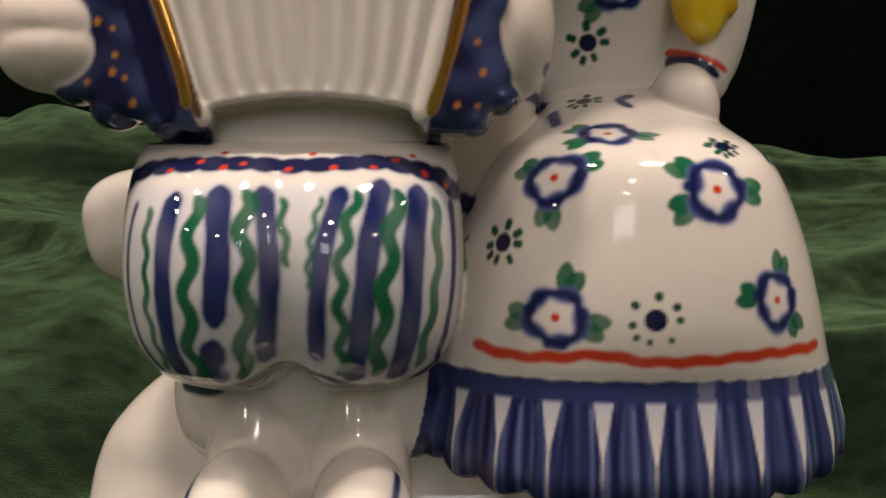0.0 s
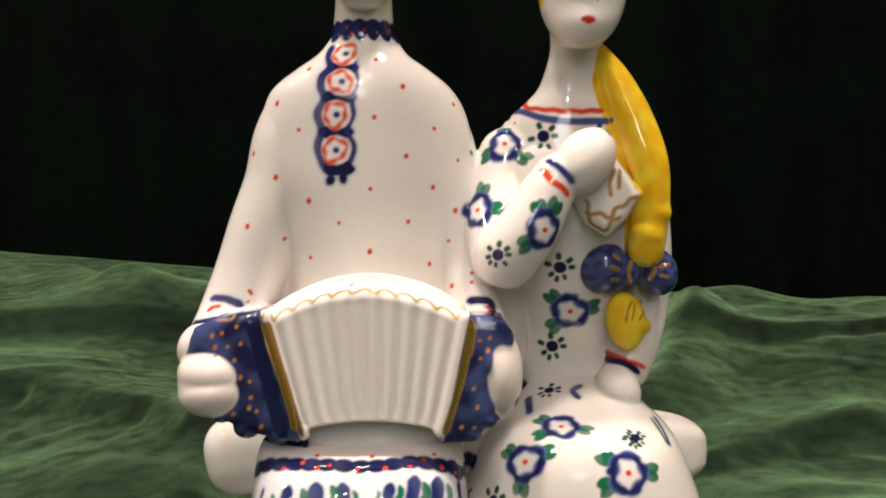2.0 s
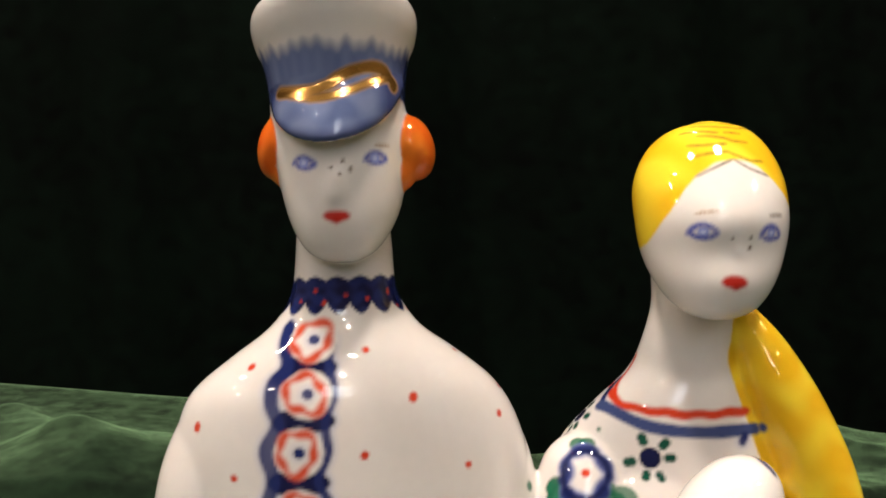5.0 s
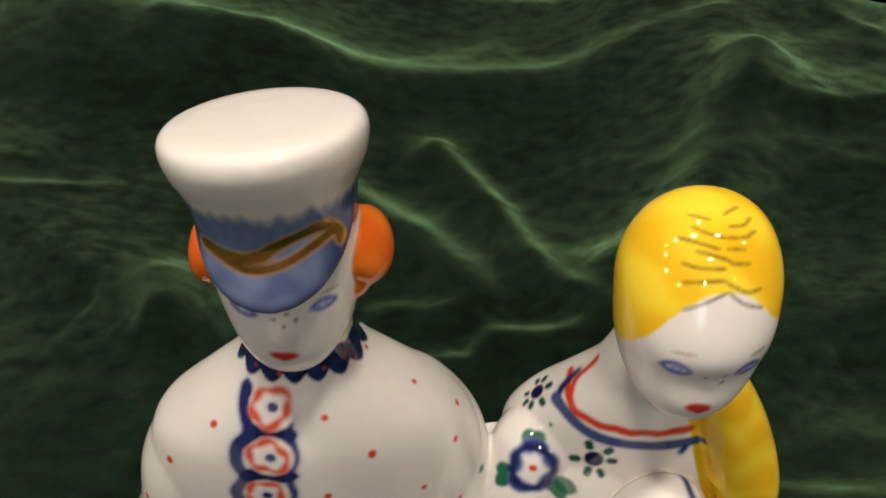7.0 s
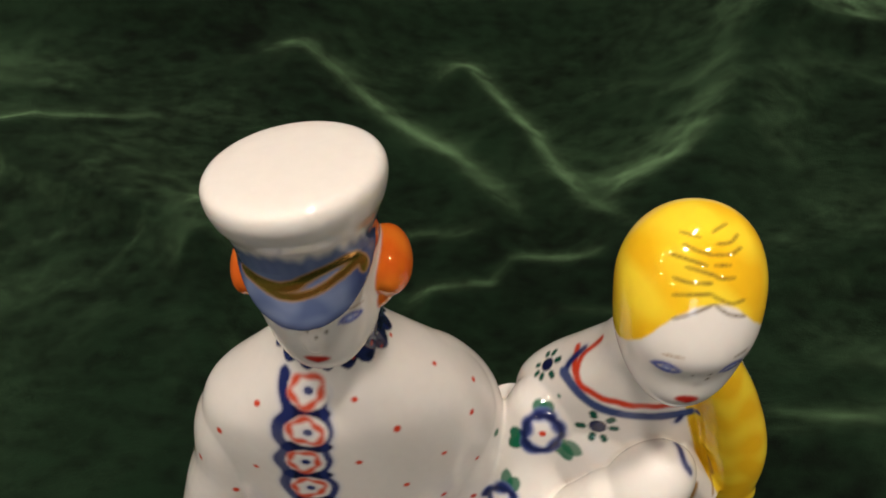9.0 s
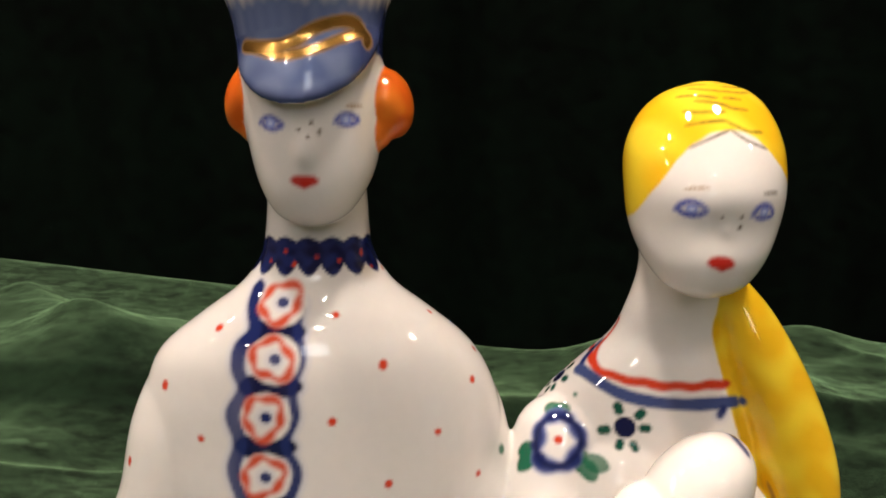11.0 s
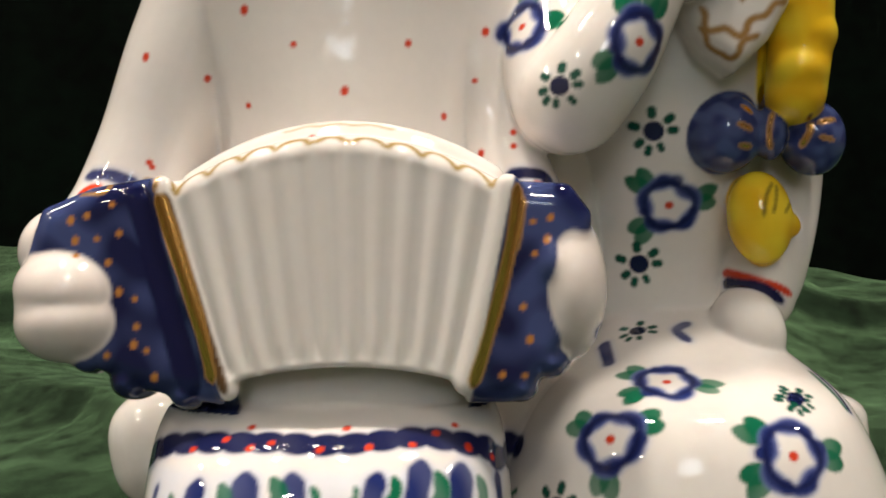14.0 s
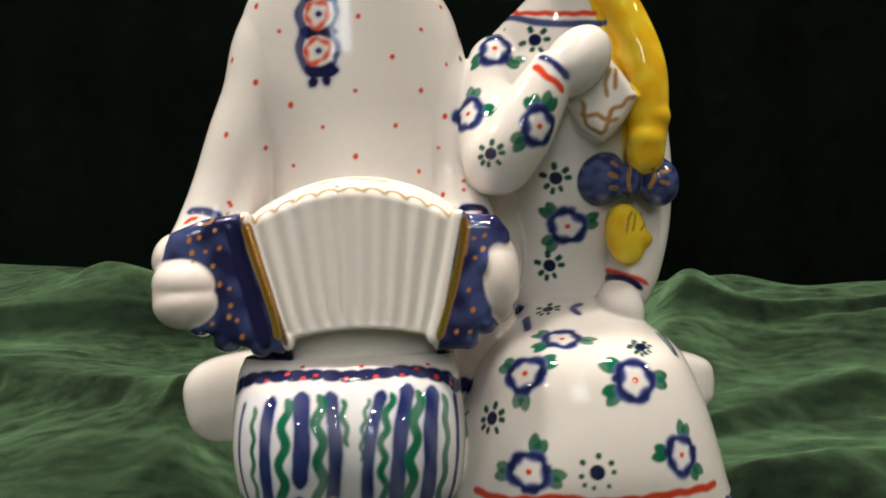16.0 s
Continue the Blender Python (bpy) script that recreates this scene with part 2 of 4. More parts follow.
def cloth():
    rng = np.random.default_rng(4)
    xs, ys = np.linspace(-0.75, 0.75, 560), np.linspace(-0.5, 0.82, 520)
    X, Y = np.meshgrid(xs, ys)
    Z = 0.003 + 0.005 * waves(X, Y, rng, 12, 0.05, 0.16, 0.8) * (1 - 0.75 * np.clip((Y - 0.42) / 0.2, 0, 1))
    Z += 0.016 * waves(X, Y, rng, 14, 0.03, 0.08, 1.0) * (1 - 0.6 * np.clip((Y - 0.42) / 0.2, 0, 1))
    for _ in range(60):
        cx, cy, a, half = rng.uniform(-0.45, 0.45), rng.uniform(0.1, 0.62), rng.normal(0, 0.32), rng.uniform(0.05, 0.17)
        bend = rng.uniform(-0.02, 0.02)
        pts = [(cx + k * half * math.cos(a) - bend * (1 - k * k) * math.sin(a), cy + k * half * math.sin(a) + bend * (1 - k * k) * math.cos(a)) for k in (-1, -0.5, 0, 0.5, 1)]
        Z += ridge(X, Y, pts, rng.uniform(0.002, 0.006), rng.uniform(0.009, 0.024))
    for _ in range(45):
        cx, cy, a, half = rng.uniform(-0.4, 0.4), rng.uniform(0.25, 0.6), rng.normal(0, 0.5), rng.uniform(0.012, 0.05)
        Z += ridge(X, Y, [(cx - half * math.cos(a), cy - half * math.sin(a)), (cx, cy + rng.uniform(-0.006, 0.006)), (cx + half * math.cos(a), cy + half * math.sin(a))], rng.uniform(0.0008, 0.002), rng.uniform(0.003, 0.007))
    Z *= 1 - 0.6 * np.exp(-((X / 0.2) ** 4 + ((Y - 0.42) / 0.11) ** 4))
    for pts, h, w, tuck in CREASES:
        Z += ridge(X, Y, pts, 1.1 * h, 1.5 * w, tuck)
    # pressed flat under the figurine, rising behind it over the sloping board
    away = np.clip((np.hypot(X / 0.1, (Y - 0.206) / 0.066) - 1) / 0.7, 0, 1)
    Z *= away * away * (3 - 2 * away)
    Z += 0.016 * np.exp(-(((X + 0.17) / 0.07) ** 2 + ((Y - 0.33) / 0.1) ** 2)) * away
    Z += SLOPE * np.log1p(np.exp((Y - 0.235 - 0.1 * np.exp(-((X / 0.09) ** 4))) / 0.018)) * 0.018
    heap = np.clip((Y - 0.62 + 0.25 * X) / 0.09, 0, 1)
    Z += 0.004 * heap
    Z += (-0.003 - np.where(X < 0, 0.038, 0.008) * X) * np.clip((Y - 0.30) / 0.35, 0, 1) * np.clip(1.6 - np.abs(X), 0, 1)
    drop = np.clip((Y - 0.665 + 0.17 * X) / 0.1, 0, 1)
    Z -= 0.16 * drop * drop
    Z = np.maximum(Z, 0.002) - 0.001
    verts = np.stack([X, Y, Z], -1).reshape(-1, 3)
    w, h = len(xs), len(ys)
    i = (np.arange(h - 1)[:, None] * w + np.arange(w - 1)[None]).ravel()
    faces = np.stack([i, i + 1, i + w + 1, i + w], 1)
    data = bpy.data.meshes.new("velvet_cloth")
    data.from_pydata(verts.tolist(), [], faces.tolist())
    data.polygons.foreach_set("use_smooth", [True] * len(faces))
    data.materials.append(GREEN_VELVET)
    ob = new("velvet_cloth", data)
    thick = ob.modifiers.new("thickness", "SOLIDIFY")
    thick.thickness, thick.offset = 0.002, -1
    return tagged(ob, "crumpled green velvet cloth spread over the table", "cloth")


SLOPE = 0.24
CREASES = [
    ([(-0.016, 0.516), (0.017, 0.473), (0.045, 0.415), (0.072, 0.387)], 0.011, 0.007, False),
    ([(0.165, 0.54), (0.137, 0.48), (0.126, 0.451), (0.104, 0.428), (0.082, 0.420)], 0.019, 0.013, False),
    ([(-0.105, 0.50), (-0.07, 0.478), (-0.025, 0.448), (0.006, 0.416)], 0.012, 0.010, False),
    ([(-0.023, 0.365), (0.007, 0.367), (0.018, 0.380), (0.053, 0.378)], 0.011, 0.007, False),
    ([(-0.034, 0.398), (-0.011, 0.395)], 0.008, 0.007, False),
    ([(0.037, 0.353), (0.061, 0.350)], 0.008, 0.006, False),
    ([(-0.131, 0.385), (-0.127, 0.340), (-0.121, 0.306)], 0.008, 0.008, False),
    ([(-0.32, 0.44), (-0.25, 0.425), (-0.205, 0.400), (-0.163, 0.383), (-0.134, 0.362)], 0.014, 0.010, True),
    ([(-0.38, 0.535), (-0.312, 0.530), (-0.25, 0.527), (-0.17, 0.523)], 0.014, 0.010, True),
    ([(-0.337, 0.66), (-0.29, 0.615), (-0.23, 0.56)], 0.013, 0.012, False),
    ([(-0.256, 0.60), (-0.222, 0.598), (-0.184, 0.605)], 0.009, 0.011, False),
    ([(0.165, 0.514), (0.198, 0.512), (0.26, 0.526), (0.34, 0.53)], 0.014, 0.010, True),
    ([(0.154, 0.573), (0.178, 0.613), (0.22, 0.635)], 0.010, 0.015, False),
    ([(0.125, 0.350), (0.165, 0.372), (0.21, 0.386)], 0.010, 0.009, True),
    ([(0.12, 0.276), (0.149, 0.281), (0.18, 0.288)], 0.010, 0.009, False),
]
cloth()


def curtain():
    xs, zs = np.linspace(-1.3, 1.3, 420), np.linspace(-0.7, 1.5, 30)
    X, Zs = np.meshgrid(xs, zs)
    Y = 1.0 + 0.022 * np.sin(X * 19 + 0.7 * np.sin(X * 7) + 0.1 * Zs) + 0.012 * np.sin(X * 41 + 1.5 + 0.25 * Zs)
    verts = np.stack([X, Y, Zs], -1).reshape(-1, 3)
    w, h = len(xs), len(zs)
    i = (np.arange(h - 1)[:, None] * w + np.arange(w - 1)[None]).ravel()
    data = bpy.data.meshes.new("curtain")
    data.from_pydata(verts.tolist(), [], np.stack([i, i + 1, i + w + 1, i + w], 1).tolist())
    data.polygons.foreach_set("use_smooth", [True] * len(data.polygons))
    data.materials.append(DARK_VELVET)
    ob = new("curtain", data)
    thick = ob.modifiers.new("thickness", "SOLIDIFY")
    thick.thickness = 0.003
    return tagged(ob, "very dark green velvet curtain hanging in folds", "curtain")


curtain_thing = curtain()


# ---- the figurine: shapes in millimetres, y away from the viewer ----
class Clay:
    """Collects closed shapes that are fused into one glazed body."""

    def __init__(self):
        self.verts, self.faces = [], []

    def grid(self, rows, close=True):
        """Rings of points, each of the same number, skinned and capped."""
        base, n = len(self.verts), len(rows[0])
        for row in rows:
            self.verts.extend(row)
        for r in range(len(rows) - 1):
            for i in range(n):
                a, b = base + r * n + i, base + r * n + (i + 1) % n
                self.faces.append((a, b, b + n, a + n))
        for r, flip in ((0, True), (len(rows) - 1, False)):
            ring = [base + r * n + i for i in range(n)]
            self.faces.append(tuple(ring[::-1] if flip else ring))

    def loft(self, rings, power=2.0, n=64, twist=0.0):
        """Level rings (z, x, half width, y, half depth), turned by a twist in degrees."""
        rows = []
        rings = np.array(rings, float)
        # a finer, smooth profile through the given rings
        k = np.arange(len(rings))
        fine = np.linspace(0, len(rings) - 1, 5 * (len(rings) - 1) + 1)
        prof = np.stack([smooth_curve(k, rings[:, c], fine) for c in range(5)], 1)
        tc, ts = math.cos(radians(twist)), math.sin(radians(twist))
        for z, x, hw, y, hd in prof:
            row = []
            for a in np.linspace(0, 2 * math.pi, n, False):
                c, s = math.cos(a), math.sin(a)
                px, py = hw * math.copysign(abs(c) ** (2 / power), c), hd * math.copysign(abs(s) ** (2 / power), s)
                row.append((x + px * tc - py * ts, y + px * ts + py * tc, z))
            rows.append(row)
        self.grid(rows)

    def ball(self, centre, radii, turn=(0, 0, 0), power=2.0):
        """An ellipsoid, squarer for a higher power, turned by degrees."""
        m = Euler([radians(a) for a in turn]).to_matrix()
        rows = []
        for b in np.linspace(-math.pi / 2 + 0.02, math.pi / 2 - 0.02, 25):
            row = []
            for a in np.linspace(0, 2 * math.pi, 40, False):
                c, s, d = math.cos(a) * math.cos(b), math.sin(a) * math.cos(b), math.sin(b)
                v = [math.copysign(abs(q) ** (2 / power), q) * r for q, r in zip((c, s, d), radii)]
                row.append(tuple(m @ Vector(v) + Vector(centre)))
            rows.append(row)
        self.grid(rows)

    def tube(self, pts, n=32):
        """A limb through points (x, y, z, radius), rounded at both ends."""
        pts = np.array(pts, float)
        k = np.arange(len(pts))
        fine = np.linspace(0, len(pts) - 1, 8 * (len(pts) - 1) + 1)
        p = np.stack([smooth_curve(k, pts[:, c], fine) for c in range(4)], 1)
        rows = []
        ways = np.gradient(p[:, :3], axis=0)
        for i, (q, w) in enumerate(zip(p, ways)):
            w = Vector(w).normalized()
            side = w.cross(Vector((0, 1, 0.01))).normalized()
            up = side.cross(w)
            ends = [(0, 1.0)]
            if i in (0, len(p) - 1):
                s = -1 if i == 0 else 1
                ends = [(s * math.sin(b), math.cos(b)) for b in np.linspace(0, 1.5, 7)]
                ends = ends[::-1] if i == 0 else ends
            for along, wide in ends:
                mid = Vector(q[:3]) + w * (along * q[3])
                rows.append([tuple(mid + (side * math.cos(a) + up * math.sin(a)) * (q[3] * wide)) for a in np.linspace(0, 2 * math.pi, n, False)])
        self.grid(rows)


def smooth_curve(k, v, at):
    """Values between evenly numbered knots, by a Catmull-Rom spline."""
    v = np.r_[2 * v[0] - v[1], v, 2 * v[-1] - v[-2]]
    i = np.minimum(at.astype(int), len(k) - 2)
    t = at - i
    a, b, c, d = v[i], v[i + 1], v[i + 2], v[i + 3]
    return 0.5 * (2 * b + (c - a) * t + (2 * a - 5 * b + 4 * c - d) * t**2 + (3 * b - a - 3 * c + d) * t**3)


clay = Clay()

# base and bench
clay.loft([(0, 0, 82, 208, 44), (3, 0, 83, 208, 45), (9, -0.5, 82.5, 208, 43), (15, -1.6, 82, 211, 34), (22, -2, 80.5, 212, 30), (31, -2.5, 75.5, 212, 29), (42, -1.5, 65, 212, 25), (50, -1, 48, 212, 20)], 2.5)
clay.ball((0.9, 234, 76.8), (88.8, 18, 13.5), power=4.0)
clay.ball((-74, 232, 76.5), (17.6, 17, 14.8), (0, -10, 0), 2.8)

# the man's torso, neck and arms
clay.loft([(84, -25.5, 27, 199, 26), (100, -25.5, 27, 199, 26), (125, -25.5, 26, 197, 25), (145, -26, 27.5, 195, 23.8), (160, -26.8, 30.5, 191.5, 20.3), (172, -27.0, 33, 189, 18), (184, -26.8, 33.2, 188, 17),
           (193, -27, 31.4, 187, 16), (200, -27.5, 27.8, 186.5, 15), (206, -27.4, 20.6, 186.5, 13), (210, -27.4, 15.0, 187, 11.4), (213.5, -27.2, 11.8, 187, 10), (218, -27, 9.6, 186, 8.8), (226, -26.6, 8.8, 184.5, 8.2), (236, -26.2, 8.0, 181, 7)], 2.2, twist=6)
clay.tube([(-42.5, 184.5, 200, 7.2), (-46.8, 184.4, 194.5, 9.4), (-50.4, 185, 184.5, 11.2), (-53.0, 185.6, 171, 11.8), (-57.5, 186, 158, 12.2), (-63.0, 185.5, 143, 11.6), (-68.2, 182, 131, 10.4), (-71.5, 174, 123.5, 8.6)])
clay.tube([(-12.6, 191, 201, 7.0), (-8.2, 192, 194.5, 9.2), (-4.2, 192.5, 184, 11.0), (-2.2, 191, 171, 11.0), (-1.0, 190, 157, 10.2), (2.4, 188, 143, 8.8), (7.5, 182, 131, 7.6), (11, 174, 124, 6.5)])
clay.ball((-9.0, 193.8, 183.5), (12.6, 11, 13.6))
clay.loft([(126, 0, 9, 188, 7), (142, -1, 9, 188, 7), (158, -2, 8, 189, 7), (172, -4, 7, 190, 7)], 2.2)
# the glaze fills the hollow between the two figures
clay.loft([(78, 6, 9, 204, 12), (96, 8, 11, 204, 12), (118, 12, 12, 203, 10), (140, 12, 11, 202, 8), (158, 11, 9, 202, 7), (170, 10, 6, 202, 6)], 2.2)
clay.loft([(106, -25.5, 30, 200, 12), (118, -25.5, 38, 196, 13), (138, -25.5, 36, 194, 13), (152, -26, 30, 193, 13)], 2.4)
# trousers
def trouser_rows():
    """Wide puffed trousers with a soft fold between the knees."""
    prof = np.array([(48.7, 18, 166), (50.2, 22.5, 157.5), (53.6, 26.8, 150.5), (59.0, 29.8, 146), (65, 31, 144), (71, 31.5, 143.4), (78, 31.4, 144.3), (84, 31.0, 147), (89, 30.4, 151.2), (92.5, 29.6, 156), (95.2, 28.4, 161)])
    k = np.arange(len(prof))
    fine = np.linspace(0, len(prof) - 1, 6 * (len(prof) - 1) + 1)
    rows = []
    for z, wide, front in np.stack([smooth_curve(k, prof[:, c], fine) for c in range(3)], 1):
        low = min(1.0, max(0.0, (96 - z) / 46.5))
        row = []
        for u in np.sin(np.linspace(-math.pi / 2, math.pi / 2, 121)):
            fold = math.exp(-((u / (0.10 + 0.10 * low)) ** 2))
            y = front + (173 - front) * (1 - (1 - abs(u) ** 2.5) ** (1 / 2.5)) + fold * (0.6 + 5.2 * low**1.6)
            row.append((-27.8 + (wide + 0.4) * u, y, z + 4.5 * fold * low**6))
        row += [(-27.8 + (wide - 2) * u, 200.0, z) for u in np.linspace(1, -1, 30)]
        rows.append(row)
    return rows


clay.grid(trouser_rows())
clay.ball((-27.3, 182, 66), (28, 24, 14), power=3)
clay.loft([(84, -27.3, 27, 186, 18), (90, -27.2, 28.5, 185, 21), (94, -27, 28.8, 184, 22.3), (99, -26.5, 27.5, 184.5, 21.5), (106, -26, 25.5, 187, 19), (114, -26, 25, 190, 17)], 2.6)
# boots
clay.ball((-26.5, 183, 44), (29, 15, 17), power=2.6)
for bx, side in ((-36.5, -1), (-16.5, 1)):
    clay.tube([(bx + side, 180, 56, 9.4), (bx, 176, 44, 9), (bx, 170, 28, 10.5)])
    clay.ball((bx + side * 1.5, 160, 24), (10, 19, 14.6), (0, 0, side * 8))

# the man's head and cap
clay.loft([(222.6, -25.6, 2.5, 174.5, 2.6), (224.4, -25.6, 5.8, 175, 5.8), (228, -25.5, 8.4, 176.2, 8.9), (233, -25.4, 10.3, 177.2, 10.6), (240, -25.6, 11.4, 177.5, 11.2), (248, -25.8, 11.8, 177.5, 11.4), (257, -26, 11.2, 178, 11)], 2.1)
clay.ball((-25.2, 167.5, 235.0), (2.3, 2.2, 3.3))
clay.ball((-25.3, 167.6, 230), (2.5, 0.8, 1.0))
clay.ball((-37.0, 177.8, 243.4), (3.3, 6.3, 5.9), (0, 12, 0))
clay.ball((-36.6, 177, 239.8), (1.9, 3.6, 3.6), (0, -8, 0))
clay.ball((-13.2, 179.5, 242.6), (4.1, 6.8, 6.0), (0, -12, 0))
clay.ball((-14.4, 177, 238.4), (2.2, 3.4, 3.6), (0, 8, 0))


def cap_rows():
    """The cap widens from the head band to a crown that is tipped back."""
    rows = []
    crown = Euler((radians(-11), radians(-4), 0)).to_matrix()
    for f, r, up in ((0.0, 11.7, 0), (0.25, 11.9, 0), (0.5, 12.3, 0), (0.7, 13.0, 0), (0.87, 14.0, 0), (1.0, 14.5, 0.5), (1.0, 14.6, 1.9), (1.0, 14.3, 3.1), (1.0, 13.3, 3.9), (1.0, 10.5, 4.3), (1.0, 5.0, 4.5), (1.0, 0.4, 4.55)):
        row = []
        for a in np.linspace(0, 2 * math.pi, 64, False):
            flat = Vector((-25.9, 176.8, 248.4)) + Vector((r * math.cos(a), r * 0.98 * math.sin(a), 0))
            tip = Vector((-25.9, 176.2, 262.2)) + crown @ Vector((r * math.cos(a), r * 1.09 * math.sin(a), up))
            row.append(tuple(flat.lerp(tip, f)))
        rows.append(row)
    return rows


clay.grid(cap_rows())


def visor_line(a):
    """The visor at an angle from straight ahead: its upper height, its drop and how far its edge stands out."""
    c = np.maximum(0.0, np.cos(1.2 * a))
    return 253.2 + 1.0 * np.sin(a) + 0.6 * c, 0.8 + 10.6 * c**0.95, 2.5 * c**0.8


def visor_rows():
    rows = []
    for a in np.radians(np.linspace(-74, 74, 49)):
        top, drop, out = visor_line(a)
        ring = [(11.7 + out * t + 0.5 * math.sin(math.pi * t), top - drop * t) for t in np.linspace(0, 1, 10)]
        ring += [(ring[-1][0] - 0.5, ring[-1][1] - 0.5), (ring[-1][0] - 1.6, ring[-1][1] - 0.1), (10.0, top - 0.6 * drop), (9.0, top - 0.3 * drop), (9.0, top)]
        rows.append([(-25.4 + r * math.sin(a), 177 - r * math.cos(a), z) for r, z in ring])
    return rows


clay.grid(visor_rows())

# accordion with its pleated bellows
FOLDS = 11


def bellows_rows():
    rows = []
    us = np.linspace(-1, 1, 157)
    for v, up, back in [(v, 0.0, 0.0) for v in np.linspace(0, 1, 41)] + [(1.0, 1.0, 0.5), (1.0, 1.8, 1.3), (1.0, 2.4, 2.7), (1.0, 2.7, 5.0)]:
        row = []
        for front in (True, False):
            for u in us if front else us[::-1]:
                half = 20.0 + 8.0 * v
                x = -23.4 - 0.8 * v + half * u
                wave = math.cos(u * math.pi * FOLDS)
                z = (100.0 + 2.8 * (1 - u * u)) * (1 - v) + (129.4 + 8.7 * (1 - u * u)) * v + up
                row.append((x, 155.3 + back + 0.4 * wave * (1 - back / 5) * min(1, 0.15 + 7 * v) if front else 180.0, z))
        rows.append(row)
    return rows


clay.grid(bellows_rows())
# the shirt's fold behind the bellows
clay.tube([(-24.2 + 28.2 * u, 166.5, 131.0 + 8.7 * (1 - u * u), 4.4 - 1.2 * u * u) for u in np.linspace(-0.88, 0.88, 9)])


def slab(corners, y0, y1, inset=2.0):
    """A pillow-edged slab over an outline in x and z."""
    c = np.array(corners, float)
    mid = c.mean(0)
    rows = []
    for y, f in ((y0, 1 - inset / 12), (y0 + inset * 0.4, 1 - inset / 30), (y0 + inset, 1.0), (y1 - inset, 1.0), (y1, 1 - inset / 12)):
        pts = []
        for i in range(len(c)):
            for s in np.linspace(0, 1, 6, False):
                q = c[i] * (1 - s) + c[(i + 1) % len(c)] * s
                q = mid + (q - mid) * f
                pts.append((q[0], y, q[1]))
        rows.append(pts)
    clay.grid(rows)


slab([(-53, 134.5), (-64, 133), (-73, 129.5), (-76, 120), (-70, 109), (-64.5, 103), (-55, 99), (-43, 96.5), (-41.5, 100)], 155.8, 180)
slab([(4.2, 132.5), (14, 131.8), (17.5, 127), (16.5, 112), (8, 99.5), (4, 96.5), (-3.5, 96.5), (-4, 100)], 155.8, 180)
for fx, fz, r in ((-66, 104.8, 3.6), (-59, 100.8, 4.2), (-49.5, 98.6, 3.6), (10.5, 103, 3.6), (5.5, 99, 3.4)):
    clay.ball((fx, 163, fz), (r, 7.4, r * 0.9))
clay.tube([(-57.6, 158.2, 131, 2.6), (-53, 158.2, 115, 2.6), (-48, 158.4, 100, 2.6)])
# gold-edged rails beside the bellows
clay.tube([(-52.3, 156.6, 132.5, 2.1), (-47.5, 156.6, 116, 2.1), (-42.0, 156.6, 99.5, 2.1)])
clay.tube([(4.0, 156.6, 131.5, 2.1), (0.6, 156.6, 116, 2.1), (-3.4, 156.6, 100, 2.1)])
# his fists
clay.ball((-69.2, 160.8, 115.8), (9.5, 9.0, 7.4), (0, 6, 0))
clay.ball((-68.9, 160.6, 110.8), (9.6, 9.2, 7.2), (0, -4, 0))
clay.ball((-69.4, 161.6, 113.2), (9.4, 9.5, 9.2))
clay.ball((-75, 165, 123.5), (4.6, 7, 6.6), (0, 20, 0))
clay.ball((14.2, 163, 115.2), (6.0, 9, 12.4))
clay.ball((10.6, 160.5, 119), (3.2, 6, 6))

# the woman: torso, neck, skirt
clay.loft([(94, 40, 18, 212, 15), (106, 38, 17, 215, 15.5), (118, 38, 18.5, 214.5, 15.8), (130, 38.5, 20.5, 212, 17.6), (150, 39, 24, 207.5, 19.5), (168, 38.5, 26, 202.3, 17.8), (179, 36.9, 26.4, 199.8, 15.5), (187, 36.6, 22.8, 198.2, 13.2),
           (194, 37.2, 16.8, 196.9, 11), (200, 38.4, 11.6, 196.2, 9.3), (206, 38.9, 9.3, 195, 8.6), (213, 39.6, 8.2, 193.6, 8), (220, 39.8, 8.7, 191.5, 8.2), (229, 40, 8.4, 189.5, 6.8)], 2.2)
PLEATS = 15
RIM = np.linspace(-math.pi, math.pi, 4001)
rim_x, rim_y = (amount * np.sign(f) * np.abs(f) ** 0.79 for amount, f in ((45, np.cos(RIM)), (42, np.sin(RIM))))
ROUND = np.r_[0, np.cumsum(np.hypot(np.diff(rim_x), np.diff(rim_y)))]
ROUND = (ROUND / ROUND[-1] * 2 - 1) * math.pi


